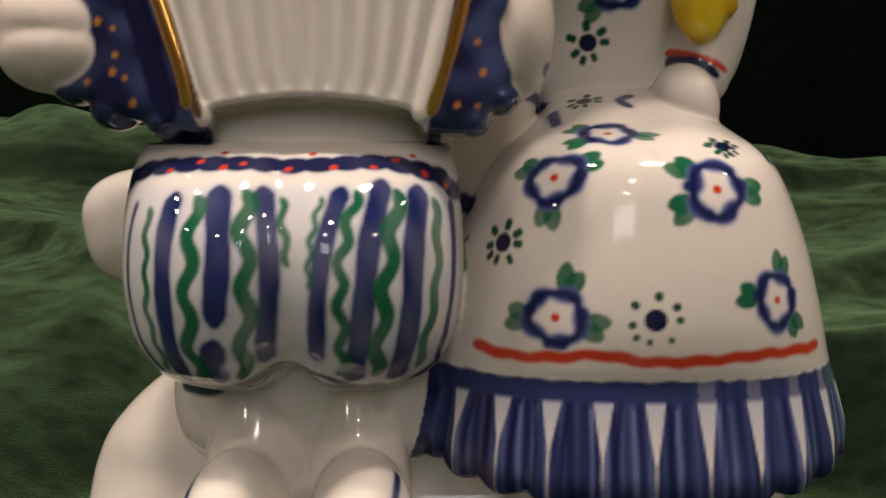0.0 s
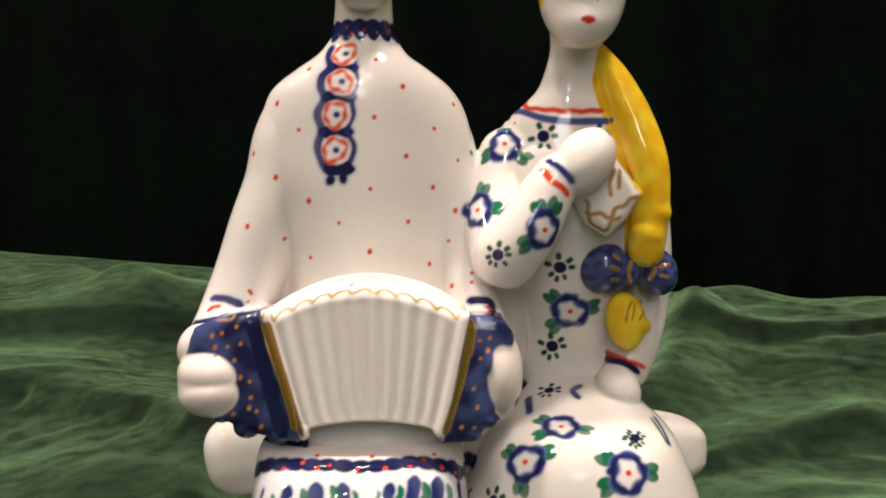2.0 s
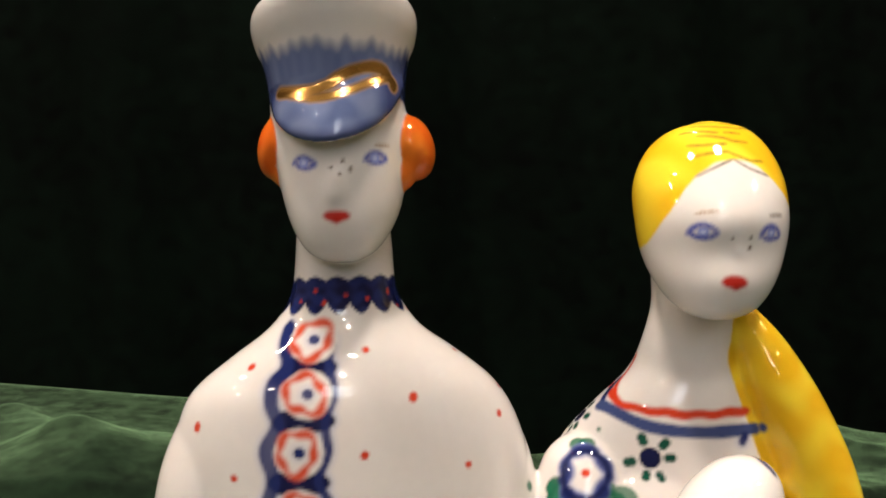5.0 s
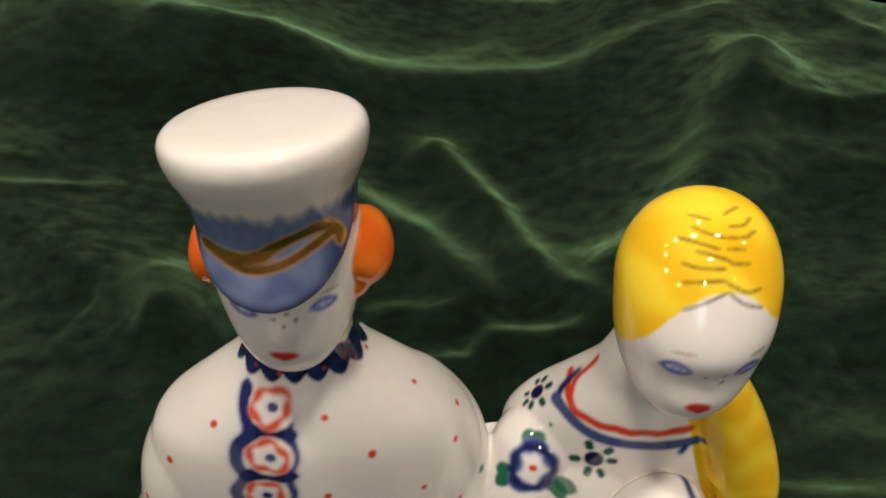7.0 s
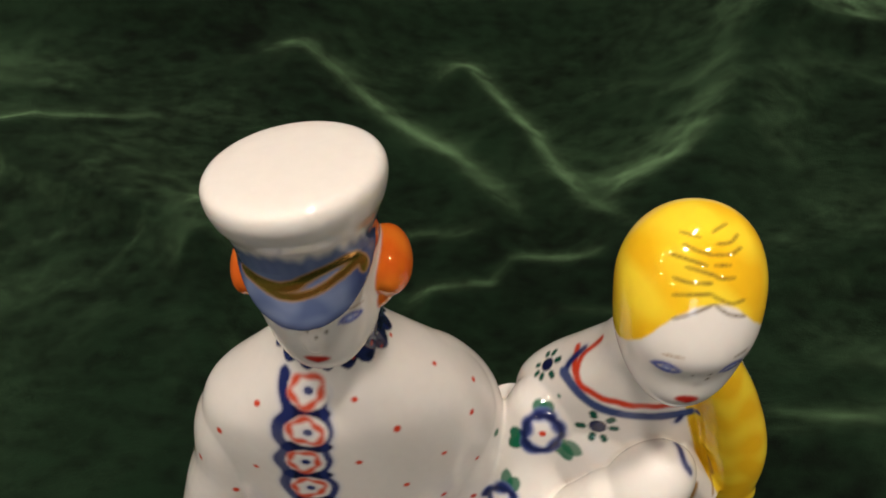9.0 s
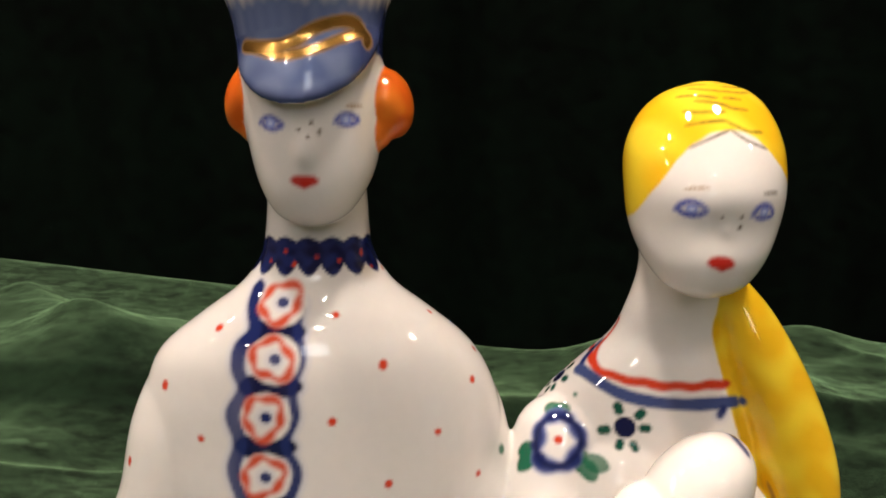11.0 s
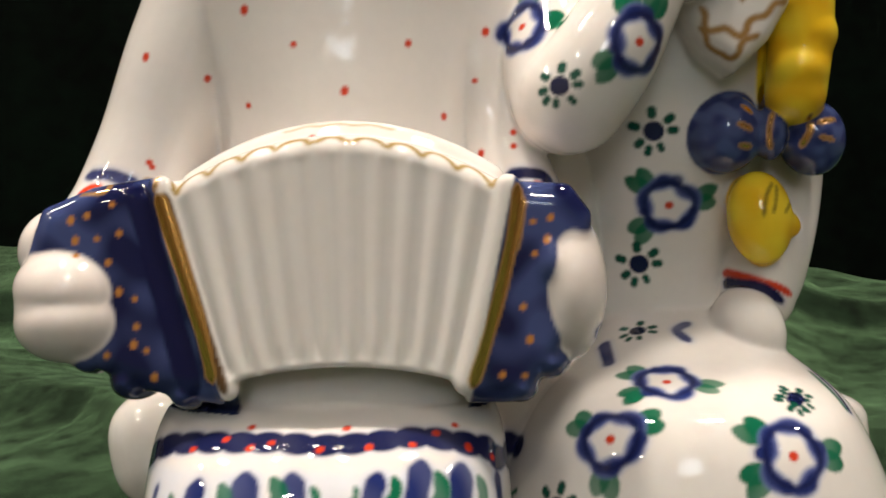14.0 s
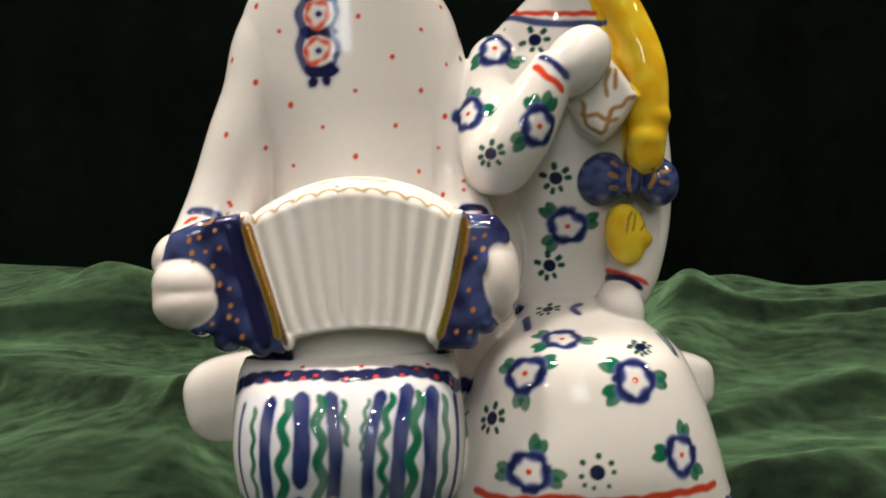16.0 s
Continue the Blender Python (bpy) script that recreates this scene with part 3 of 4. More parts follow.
def skirt_rows():
    rings = np.array([(109, 40, 14, 212, 11), (103, 40, 18, 206, 19), (98.5, 40, 22.5, 203, 25.5), (94, 39.7, 27.6, 201, 34), (88, 39.5, 31.6, 200, 38.2), (76, 39.2, 36.6, 200, 41), (63, 39, 40.3, 200, 42.3),
                      (54, 38.8, 42.6, 200, 41.6), (51, 38.7, 43.6, 200, 41), (43, 38.7, 45, 200, 42), (35, 38.6, 46.2, 200, 43.0), (30, 38.6, 46.6, 200, 43.4), (27.5, 38.6, 45.4, 200, 42.2), (27, 38.6, 41, 200, 38)])
    k = np.arange(len(rings))
    fine = np.linspace(0, len(rings) - 1, 5 * (len(rings) - 1) + 1)
    prof = np.stack([smooth_curve(k, rings[:, c], fine) for c in range(5)], 1)
    rows = []
    for z, x, hw, y, hd in prof:
        row = []
        pleat = max(0.0, min(1.0, (51 - z) / 18))
        for even in np.linspace(-math.pi, math.pi, 420, False):
            a = float(np.interp(even, ROUND, RIM))
            wave = abs(math.sin(even * PLEATS))
            grow = 1 + 0.022 * pleat * (wave - 0.5)
            c, s = math.cos(a), math.sin(a)
            px, py = math.copysign(abs(c) ** 0.79, c), math.copysign(abs(s) ** 0.79, s)
            lift = pleat * (2.0 + 6.0 * abs(px) ** 3)
            row.append((x + hw * grow * px, y + hd * grow * py, z + lift - (1.6 * wave if z < 33 else 0)))
        rows.append(row)
    return rows


clay.grid(skirt_rows())
# her sleeve, forearm and hand, raised to the braid
clay.tube([(17.5, 193, 179.5, 9.3), (14.8, 191, 169, 10.4), (14.4, 185, 158, 10.8), (15.8, 178, 148.8, 10.4)])
clay.tube([(16.5, 175.5, 148.6, 10.2), (22, 174.2, 155.5, 9.6), (27.5, 174.5, 165, 8.4), (31.5, 175, 171.5, 7.4)])
clay.ball((39.2, 176.5, 176), (8.6, 8.6, 12.4), (-14, 42, 0))
clay.ball((28, 188.5, 171), (12, 8, 12))
# handkerchief
slab([(48, 180), (52.6, 174), (57.6, 166.5), (53.2, 159), (47, 153.2), (40.6, 157.6), (36, 165.5)], 178, 190, 3)
# her other arm and hand
clay.tube([(56, 203, 181, 8.5), (60.5, 205, 168, 9.4), (62.4, 206, 149, 9.6), (61.2, 206, 131, 9.6), (58.0, 203, 117, 8.8), (56, 200.5, 111, 7.6)])
clay.ball((52.4, 196.0, 104), (7.4, 9.6, 9.4), (-20, -8, 0))
# head
clay.loft([(210.6, 39.7, 2.8, 177.4, 2.8), (212.4, 39.8, 6.6, 178.6, 7), (216.5, 40.0, 10.0, 180.6, 10.6), (222, 40.2, 12.4, 182.6, 12.3), (228, 40.4, 13.4, 183.7, 14.2), (235, 40.5, 13.4, 185.6, 13.1), (241, 40.7, 11.1, 186.8, 10.3),
           (244.7, 41.0, 7.3, 187.2, 7.0), (246.5, 41.2, 2, 187.3, 2.2)], 2.05)
clay.ball((41.2, 171.7, 222.6), (1.9, 1.7, 3.0))
clay.ball((40.4, 171.6, 217.4), (2.4, 0.8, 1.0))
# braid, bow and the braid's end
clay.tube([(46.8, 191, 211, 3.0), (51, 190, 202.5, 5.2), (56.0, 189, 190, 6.8), (60.3, 187.5, 176, 6.9), (61.2, 187, 162, 6.1), (60.0, 187, 150, 5.7)])
for lump in range(2, 7):
    clay.ball((float(np.interp(6.6 * lump, (0, 19, 32, 44), (53.6, 60, 61.5, 60.3))) + (0.6 if lump % 2 else -0.5), 187.3 - 0.3 * lump, 194.0 - 6.6 * lump), (5.7, 5.0, 5.6), (0, -38, 0))
clay.ball((47.8, 191, 143.4), (7.2, 6.2, 7.8), (0, 8, 0))
clay.ball((55.8, 189.5, 143), (3.0, 4.6, 5.4))
clay.ball((64.4, 191.5, 142.2), (6.4, 6.2, 7.6), (0, -8, 0))
clay.ball((54.6, 193, 126.8), (6.4, 5.5, 9.4), (0, -6, 0))
clay.ball((59.8, 194, 125.4), (3.2, 3.6, 2.8), (0, 35, 0))


# ---- fused, glazed and painted ----
def fuse(name, voxel=0.00045):
    data = bpy.data.meshes.new(name)
    data.from_pydata((np.array(clay.verts) / 1000).tolist(), [], clay.faces)
    data.validate()
    raw = new(name, data)
    mod = raw.modifiers.new("fuse", "REMESH")
    mod.mode, mod.voxel_size, mod.use_smooth_shade = "VOXEL", voxel, True
    soft = raw.modifiers.new("glaze", "SMOOTH")
    soft.factor, soft.iterations = 0.5, 16
    deps = bpy.context.evaluated_depsgraph_get()
    made = bpy.data.meshes.new_from_object(raw.evaluated_get(deps))
    bpy.data.objects.remove(raw)
    bpy.data.meshes.remove(data)
    made.name = name
    made.polygons.foreach_set("use_smooth", [True] * len(made.polygons))
    made.materials.clear()
    made.materials.append(PORCELAIN)
    return made


body = fuse("porcelain_figurine")
count = len(body.vertices)
P = np.empty(count * 3)
body.vertices.foreach_get("co", P)
P = P.reshape(-1, 3) * 1000
# the bellows' folds are trued after the fusing
v = np.clip((P[:, 2] - 101) / 36, 0, 1.2)
for _ in range(6):
    u = (P[:, 0] + 23.4 + 0.8 * v) / (20 + 8 * v)
    v = (P[:, 2] - 100 - 2.8 * (1 - u * u)) / (29.4 + 5.9 * (1 - u * u))
pleat_y = 155.4 + 0.36 * np.cos(u * math.pi * FOLDS) * np.clip(0.15 + 7 * v, 0, 1)
near = np.clip((0.93 - np.abs(u)) / 0.06, 0, 1) * np.clip((v - 0.015) / 0.04, 0, 1) * np.clip((0.985 - v) / 0.04, 0, 1) * (P[:, 1] < 158.5) * (P[:, 0] > -53) * (P[:, 0] < 6) * (P[:, 2] > 99) * (P[:, 2] < 139)
P[:, 1] += (pleat_y - P[:, 1]) * near
body.vertices.foreach_set("co", (P / 1000).ravel())
body.update()
WHITE = (0.72, 0.68, 0.645)
paint = np.ones((count, 4))
paint[:, :3], paint[:, 3] = WHITE, 0.0
# colours fired on or under the glaze
BLUE, DARK_BLUE, LILAC = (0.015, 0.024, 0.115), (0.007, 0.009, 0.050), (0.08, 0.10, 0.42)
GREEN, RED, OCHRE, BROWN, GOLD = (0.008, 0.120, 0.060), (0.580, 0.050, 0.018), (0.34, 0.19, 0.065), (0.09, 0.05, 0.02), (0.92, 0.50, 0.13)
HEM = (0.035, 0.042, 0.085)
LIP = (0.47, 0.018, 0.010)
AMBER = (0.50, 0.21, 0.045)
YELLOW, ORANGE, WASH = (0.84, 0.62, 0.035), (0.72, 0.13, 0.012), (0.09, 0.13, 0.27)
BELT = (0.011, 0.014, 0.062)

figurine = new("porcelain_figurine", body)
bpy.context.view_layer.update()


def ripple(p, size):
    """A soft, even unevenness between 0 and 1 over the body."""
    q = p / size
    return 0.5 + 0.17 * (np.sin(q[:, 0] * 2.1 + 1.3 * np.sin(q[:, 2] * 1.7)) + np.sin(q[:, 2] * 2.9 + 1.1 * np.sin(q[:, 0] * 2.3 + q[:, 1])) + np.sin(q[:, 1] * 2.6 + q[:, 0]))


THIN = 0.5 * ripple(P * (1, 1, 0.4), 3.1) + 0.5 * ripple(P, 7.3)


def cover(index, colour, alpha):
    """Lays colour over some vertices; gold burnishes them."""
    a = np.clip(alpha, 0, 1)[:, None]
    paint[index, :3] = paint[index, :3] * (1 - a) + np.array(colour) * a
    gold = 1.0 if colour == GOLD else 0.0
    paint[index, 3] = paint[index, 3] * (1 - a[:, 0]) + gold * a[:, 0]


def zone(mask, colour, colour_2=None, size=3.0):
    """Fills a whole region, with a second tone washed in."""
    index = np.nonzero(mask > 0)[0]
    if colour_2:
        f = np.clip((ripple(P[index], size) - 0.25) * 2, 0, 1)[:, None]
        cover(index, colour, mask[index])
        paint[index, :3] = paint[index, :3] * (1 - f * mask[index, None]) + np.array(colour_2) * f * mask[index, None]
    else:
        cover(index, colour, mask[index])


def inside(centre, radii, turn=(0, 0, 0), grow=1.06, power=2.0, soft=0.06):
    """How far vertices lie within an ellipsoid: 1 inside, 0 outside."""
    m = np.array(Euler([radians(a) for a in turn]).to_matrix())
    q = np.abs((P - np.array(centre)) @ m) / np.array(radii)
    return np.clip((grow - (q**power).sum(1) ** (1 / power)) / soft, 0, 1)


def along(pts, grow=1.12):
    """The same for a limb of points (x, y, z, radius)."""
    best = np.full(count, 9.0)
    pts = np.array(pts, float)
    for a, b in zip(pts, pts[1:]):
        w = b[:3] - a[:3]
        s = np.clip(((P - a[:3]) @ w) / (w @ w), 0, 1)
        best = np.minimum(best, np.linalg.norm(P - a[:3] - s[:, None] * w, axis=1) / (a[3] + (b[3] - a[3]) * s))
    return np.clip((grow - best) / 0.06, 0, 1)


def settle(p):
    """The nearest place on the body, in millimetres, and the normal there."""
    ok, place, normal, _ = figurine.closest_point_on_mesh(Vector(p) / 1000)
    return np.array(place) * 1000, np.array(normal)


def lay(line, wide, colour, soft=0.35, strength=1.0):
    """Brushes colour along places on the body, blue with a pale bleeding edge; wide: half widths, one for each."""
    if colour in (BLUE, DARK_BLUE, BELT) and strength == 1.0:
        kept = paint.copy()
        lay(line, np.array(wide) + 0.35, (0.30, 0.34, 0.55), 0.9, 0.5)
        paint[:] = np.minimum(kept, paint)
    line, wide = np.array(line), np.array(wide)
    lo, hi = line.min(0) - wide.max() - 1, line.max(0) + wide.max() + 1
    index = np.nonzero(((P > lo) & (P < hi)).all(1))[0]
    if not len(index):
        return
    d = np.linalg.norm(P[index][:, None] - line[None], axis=2) - wide[None]
    a = np.clip(0.5 - d.min(1) / (2 * soft), 0, 1)
    thin = 0.74 + 0.40 * THIN[index] if colour in (BLUE, GREEN) else 0.94 + 0.12 * THIN[index]
    cover(index, colour, a * strength * np.minimum(thin, 1))


def stroke(colour, width, *pts, wavy=0.0, soft=0.35):
    pts = np.array(pts, float)
    steps = np.linalg.norm(np.diff(pts, axis=0), axis=1)
    far = np.r_[0, np.cumsum(steps)]
    n = max(3, int(far[-1] / 0.45))
    k = np.interp(np.linspace(0, far[-1], n), far, np.arange(len(pts)))
    fine = np.stack([smooth_curve(np.arange(len(pts)), pts[:, c], k) for c in range(3)], 1) if len(pts) > 2 else np.stack([np.interp(k, [0, 1], pts[:, c]) for c in range(3)], 1)
    s = np.linspace(0, far[-1], n)
    if wavy:
        way = np.gradient(fine, axis=0)
        side = np.cross(way, (0, 1, 0))
        side /= np.linalg.norm(side, axis=1)[:, None] + 1e-9
        fine = fine + side * (wavy * 0.36 * width * np.sin(s * 2 * math.pi / (2.6 * width + 1.2)))[:, None]
    line = [settle(p)[0] for p in fine]
    beat = 1 + 0.05 * np.sin(s * 0.5 + pts[0, 0]) + 0.02 * np.sin(s * 1.3)
    if colour == BELT:
        beat = 0.72 + 0.45 * np.abs(np.sin(s * math.pi / 4.6))
    taper = np.minimum(1, 0.55 + np.minimum(s, far[-1] - s) / (0.8 * width + 0.01))
    lay(line, 0.5 * width * beat * taper * (0.85 if wavy > 0.5 else 1), colour, soft)


def dots(colour, width, *pts):
    for i, p in enumerate(pts):
        q, n = settle(p)
        lay([q, q + np.array((0.12, 0, 0.18 * (i % 3)))], [width * (0.46 + 0.06 * (i % 3))] * 2, colour, 0.22)


def basis(p):
    q, n = settle(p)
    right = np.cross(n, (0, 0, 1))
    right = -right / np.linalg.norm(right)
    right = right if right[0] > 0 else -right
    up = np.cross(right, n)
    return q, right, up if up[2] > 0 else -up


def disc(p, right, up, angle, far):
    return p + right * far * math.cos(angle) + up * far * math.sin(angle)


def blossom_ring(p, r, width, colour, lobes, phase, wobble=0.1):
    q, right, up = basis(p)
    n = max(20, int(r * 14))
    angles = np.linspace(0, 2 * math.pi, n, False)
    line = [settle(disc(q, right, up, a, r * (1 + wobble * (0.5 * math.cos(lobes * a + phase) + 0.7 * math.cos(2 * a + 1.7 * phase) + 0.5 * math.cos(3 * a + 2.3 * phase)))))[0] for a in angles]
    lay(line, 0.5 * width * (1 + 0.3 * np.sin(angles * lobes + phase)), colour, 0.5)


def leaf(p, right, up, angle, near, length, width):
    """A pair of brush marks that spread from the flower."""
    for spread, long in ((0.24, 1.0), (-0.30, 0.85)):
        a = angle + spread
        root = disc(p, right, up, angle + spread * 0.3, near)
        pts = [settle(root + (right * math.cos(a) + up * math.sin(a)) * length * long * f)[0] for f in np.linspace(0, 1, 8)]
        lay(pts, width * 0.5 * np.sin(np.linspace(0.5, 2.9, 8)), GREEN, 0.3)


def flower(p, r, leaves):
    q, right, up = basis(p)
    for a in leaves:
        leaf(q, right, up, radians(a), r * 0.95, r * 0.85, r * 0.62)
    phase = p[0] * 0.7 + p[2]
    blossom_ring(p, r * 0.84, r * 0.44, (0.13, 0.16, 0.36), 5, phase, 0.14)
    blossom_ring(p, r * 0.86, r * 0.30, BLUE, 5, phase, 0.12)
    for i in range(6):
        s = settle(disc(q, right, up, 2 * math.pi * (i + 0.25 * math.sin(phase + 3 * i)) / 6, r * 0.90))[0]
        lay([s, s + right * 0.1], [r * (0.19 + 0.04 * math.sin(2 * i + phase))] * 2, BLUE, 0.4)
    blossom_ring(p, r * 0.84, r * 0.12, DARK_BLUE, 2, phase, 0.06)
    dots(RED, r * 0.30, tuple(q))


def starflower(p, r, n, core=0.0):
    q, right, up = basis(p)
    dots((0.006, 0.009, 0.048), core or r * 1.15, tuple(q))
    for i in range(n):
        s = settle(disc(q, right, up, 2 * math.pi * (i + 0.3 * math.sin(i * 5)) / n, r * (0.98 + 0.08 * math.sin(i * 3))))[0]
        lay([s - (s - q) * (0.0 if core else 0.08), s + (s - q) * (0.04 if core else 0.12)], [r * ((0.15 if core else 0.22) + 0.03 * math.sin(i * 7))] * 2, (0.006, 0.07, 0.045), 0.25)


def placket_flower(p, r):
    q, right, up = basis(p)
    lay([settle(disc(q, right, up, a, r * 0.5))[0] for a in np.linspace(0, 6.28, 14)], [r * 0.70] * 14, WHITE, 0.4)
    blossom_ring((p[0] - 0.4, p[1], p[2]), r * 0.92, r * 0.36, (0.60, 0.085, 0.04), 5, p[2], 0.14)
    dots(BLUE, r * 0.55, tuple(q))


def ragged(values, edge, size=1.2, depth=1.6):
    """A brushed edge: 1 below it, 0 above."""
    return np.clip((edge - values + depth * (ripple(P, size) - 0.5)) / 0.5, 0, 1)


X, Y, Z = P.T
# his hair and cap
zone(np.maximum(inside((-37.0, 177.8, 243.4), (3.3, 6.3, 5.9), (0, 12, 0), 1.12), inside((-36.6, 177, 239.8), (1.9, 3.6, 3.6), (0, -8, 0), 1.15)) * (X < -35.2), ORANGE, (0.80, 0.20, 0.02))
zone(np.maximum(inside((-13.2, 179.5, 242.6), (4.1, 6.8, 6.0), (0, -12, 0), 1.1), inside((-14.4, 177, 238.4), (2.2, 3.4, 3.6), (0, 8, 0), 1.15)) * (X > -15.8), ORANGE, (0.80, 0.20, 0.02))
brush = np.arctan2(Y - 177, X + 26)
brush = 0.4 * np.sin(brush * 13 + 2 * np.sin(brush * 5)) + 0.25 * np.sin(brush * 37)
band = inside((-26, 176.8, 252.5), (18, 18, 13), (0, 0, 0), 1.0) * ((np.hypot(X + 26, Y - 177) < 13.3) | (Z > 256)) * np.clip((Z - 249.6 + 0.16 * (Y - 177)) / 0.5, 0, 1) * np.clip((259.2 - Z + brush) / 2.4, 0, 1)
zone(band, WASH)
zone(band * np.clip(0.5 + 0.4 * brush, 0, 1), (0.17, 0.21, 0.37))
zone(band * np.clip((Y - 168.5) / 7, 0, 1), BLUE)
ahead, reach = np.arctan2(X + 25.4, 177 - Y), np.hypot(X + 25.4, Y - 177)
v_top, v_drop, v_out = visor_line(ahead)
fall = (v_top - Z) / v_drop
visor = (np.abs(ahead) < radians(74)) * np.clip((reach - 11.2 - v_out * np.clip(fall, 0, 1)) / 0.3 + 0.5, 0, 1) * np.clip((fall + 0.03) / 0.05, 0, 1) * np.clip((1.12 - fall) / 0.04, 0, 1) * (Z > 240) * (Z < 256) * (reach < 17)
zone(visor, (0.115, 0.155, 0.30), (0.19, 0.235, 0.39), 2.6)
zone(visor * np.clip(np.maximum((fall - 0.80) / 0.25, (np.abs(ahead + 0.1) - 0.62) / 0.35), 0, 0.75), BLUE)
# his collar
scallop = np.abs(np.sin(np.arctan2(Y - 186, X + 27) * 7))
neck = inside((-27, 186.5, 217), (15, 14, 9), (0, 0, 0), 1.0, 2.6) * np.clip((Z - 215.2 + 1.9 * scallop) / 0.5, 0, 1) * np.clip((219.6 - Z + 0.8 * scallop) / 0.5, 0, 1)
zone(neck, DARK_BLUE, BLUE, 1.2)
# her hair, braid and bow
head = inside((40.6, 184.5, 229), (15, 16, 19.5), (0, 0, 0), 1.04)
hair = np.clip((Z - 237.7 + 0.072 * (X - 41.8) ** 2 + 0.5 * (ripple(P, 2.0) - 0.5)) / 0.7, 0, 1) * (Z > 219)
nape = np.clip((Y - 187.5 + 0.25 * (Z - 224)) / 0.7, 0, 1) * (Z > 213) * ((Z > 223) | (X > 44))
zone(head * np.maximum(hair, nape), YELLOW, (0.78, 0.46, 0.012), 5.0)
BRAID = [(46.8, 191, 211, 3.0), (51, 190, 202.5, 6.8), (55.3, 189, 190, 7.8), (60, 187.5, 175, 7.7), (61.6, 187, 162, 7.2), (60.3, 187.5, 150, 6.8), (60.0, 188, 145, 5.6)]
zone(along(BRAID) * (Y < 192.5), YELLOW, (0.76, 0.45, 0.012), 4.0)
zone(np.maximum(inside((54.6, 193, 126.8), (6.4, 5.5, 9.4), (0, -6, 0), 1.1), inside((59.8, 194, 125.4), (3.2, 3.6, 2.8), (0, 35, 0), 1.15)), YELLOW, (0.76, 0.45, 0.012), 4.0)
bow = np.maximum(np.maximum(inside((47.8, 191, 143.4), (7.2, 6.2, 7.8), (0, 8, 0), 1.12), inside((64.4, 191.5, 142.2), (6.4, 6.2, 7.6), (0, -8, 0), 1.1)), inside((55.8, 189.5, 143), (3.0, 4.6, 5.4), (0, 0, 0), 1.12))
zone(bow, (0.06, 0.085, 0.21), (0.022, 0.032, 0.12), 1.8)
# accordion ends
grip = np.zeros(count)
for centre, radii, tilt in (((-69.2, 160.8, 115.8), (9.5, 9.0, 7.4), 6), ((-68.9, 160.6, 110.8), (9.6, 9.2, 7.2), -4), ((-69.4, 161.6, 113.2), (9.4, 9.5, 9.2), 0), ((14.2, 163, 115.2), (6.0, 9, 12.4), 0), ((-75, 165, 123.5), (4.6, 7, 6.6), 20)):
    grip = np.maximum(grip, inside(centre, radii, (0, tilt, 0), 1.1))
left_end = np.clip((-42.2 - (Z - 98) * 0.30 - X) / 0.5, 0, 1) * (X > -79.5) * np.clip((134.8 - Z + 0.22 * np.minimum(0, X + 54)) / 0.6 + 1, 0, 1) * (Z > 90) * (Y < 172) * (Y > 150)
right_end = np.clip((X + 2.6 - (Z - 98) * 0.215) / 0.5, 0, 1) * (X < 19) * np.clip((133.4 - Z) / 0.6, 0, 1) * (Z > 90) * (Y < 172) * (Y > 150)
left_end *= Z > 94.6 + np.clip(-43 - X, 0, 30) * 0.02
right_end *= Z > 94.6 + np.clip(X + 3.5, 0, 30) * 0.03
for end in (left_end, right_end):
    zone(end * (1 - grip), (0.052, 0.072, 0.19), (0.010, 0.013, 0.058), 4.2)
# the frill of the skirt: blue pleats with white wedges between them
turn = np.arctan2(np.sign(Y - 200) * np.abs((Y - 200) / 42) ** 1.2658, np.sign(X - 38.7) * np.abs((X - 38.7) / 45) ** 1.2658)
round_about = (np.abs((X - 38.7) / (43.6 + (51 - Z) * 0.19)) ** 2.53 + np.abs((Y - 200) / (41 + (51 - Z) * 0.14)) ** 2.53) ** (1 / 2.53)
skirt = (round_about > 0.93) & (round_about < 1.08) & (Z > 25.4 + 2.0 + 6.0 * np.clip(np.abs(X - 38.7) / 47, 0, 1) ** 3) & (Z < 53)
lifted = np.clip((51 - Z) / 18, 0, 1) * (2.0 + 6.0 * np.clip(np.abs(X - 38.7) / 47, 0, 1) ** 3)
frill = skirt * np.clip((52.0 - Z + 0.5 * (ripple(P, 1.5) - 0.5)) / 0.5, 0, 1)
fan = np.interp(turn, RIM, ROUND) * PLEATS / math.pi
cell = np.abs(fan - np.floor(fan) - 0.5) * 2
pick = np.sin(np.floor(fan) * 12.9898) * 0.5 + 0.5
wedge = np.clip((Z - lifted - 30 - 8 * pick) / 18, 0, 1) * (0.29 + 0.34 * pick)
streak = 0.5 + 0.25 * np.sin(fan * 11 + 2.5 * np.sin(fan * 3.7) + 0.06 * Z) + 0.25 * np.sin(fan * 23 + Z * 0.1)
pleated = frill * np.clip((cell - wedge) / 0.10 + (Z > 48.6), 0, 1)
zone(frill * np.clip(wedge * 3, 0, 1), (0.46, 0.48, 0.56))
zone(pleated, (0.052, 0.070, 0.200))
zone(pleated * np.clip(streak * 1.7 - 0.5, 0, 0.95), (0.012, 0.018, 0.085))
zone(pleated * np.clip((0.32 - streak) * 3, 0, 0.6) * (Z < 47), (0.17, 0.20, 0.38))
zone(frill * np.clip(1.2 - np.abs(cell - 0.5 - 0.5 * wedge) / 0.14, 0, 1) * (0.3 + 0.6 * pick), DARK_BLUE)
zone(frill * np.clip((33 - Z + lifted) / 3, 0, 1) * (0.45 + 0.5 * streak), DARK_BLUE)
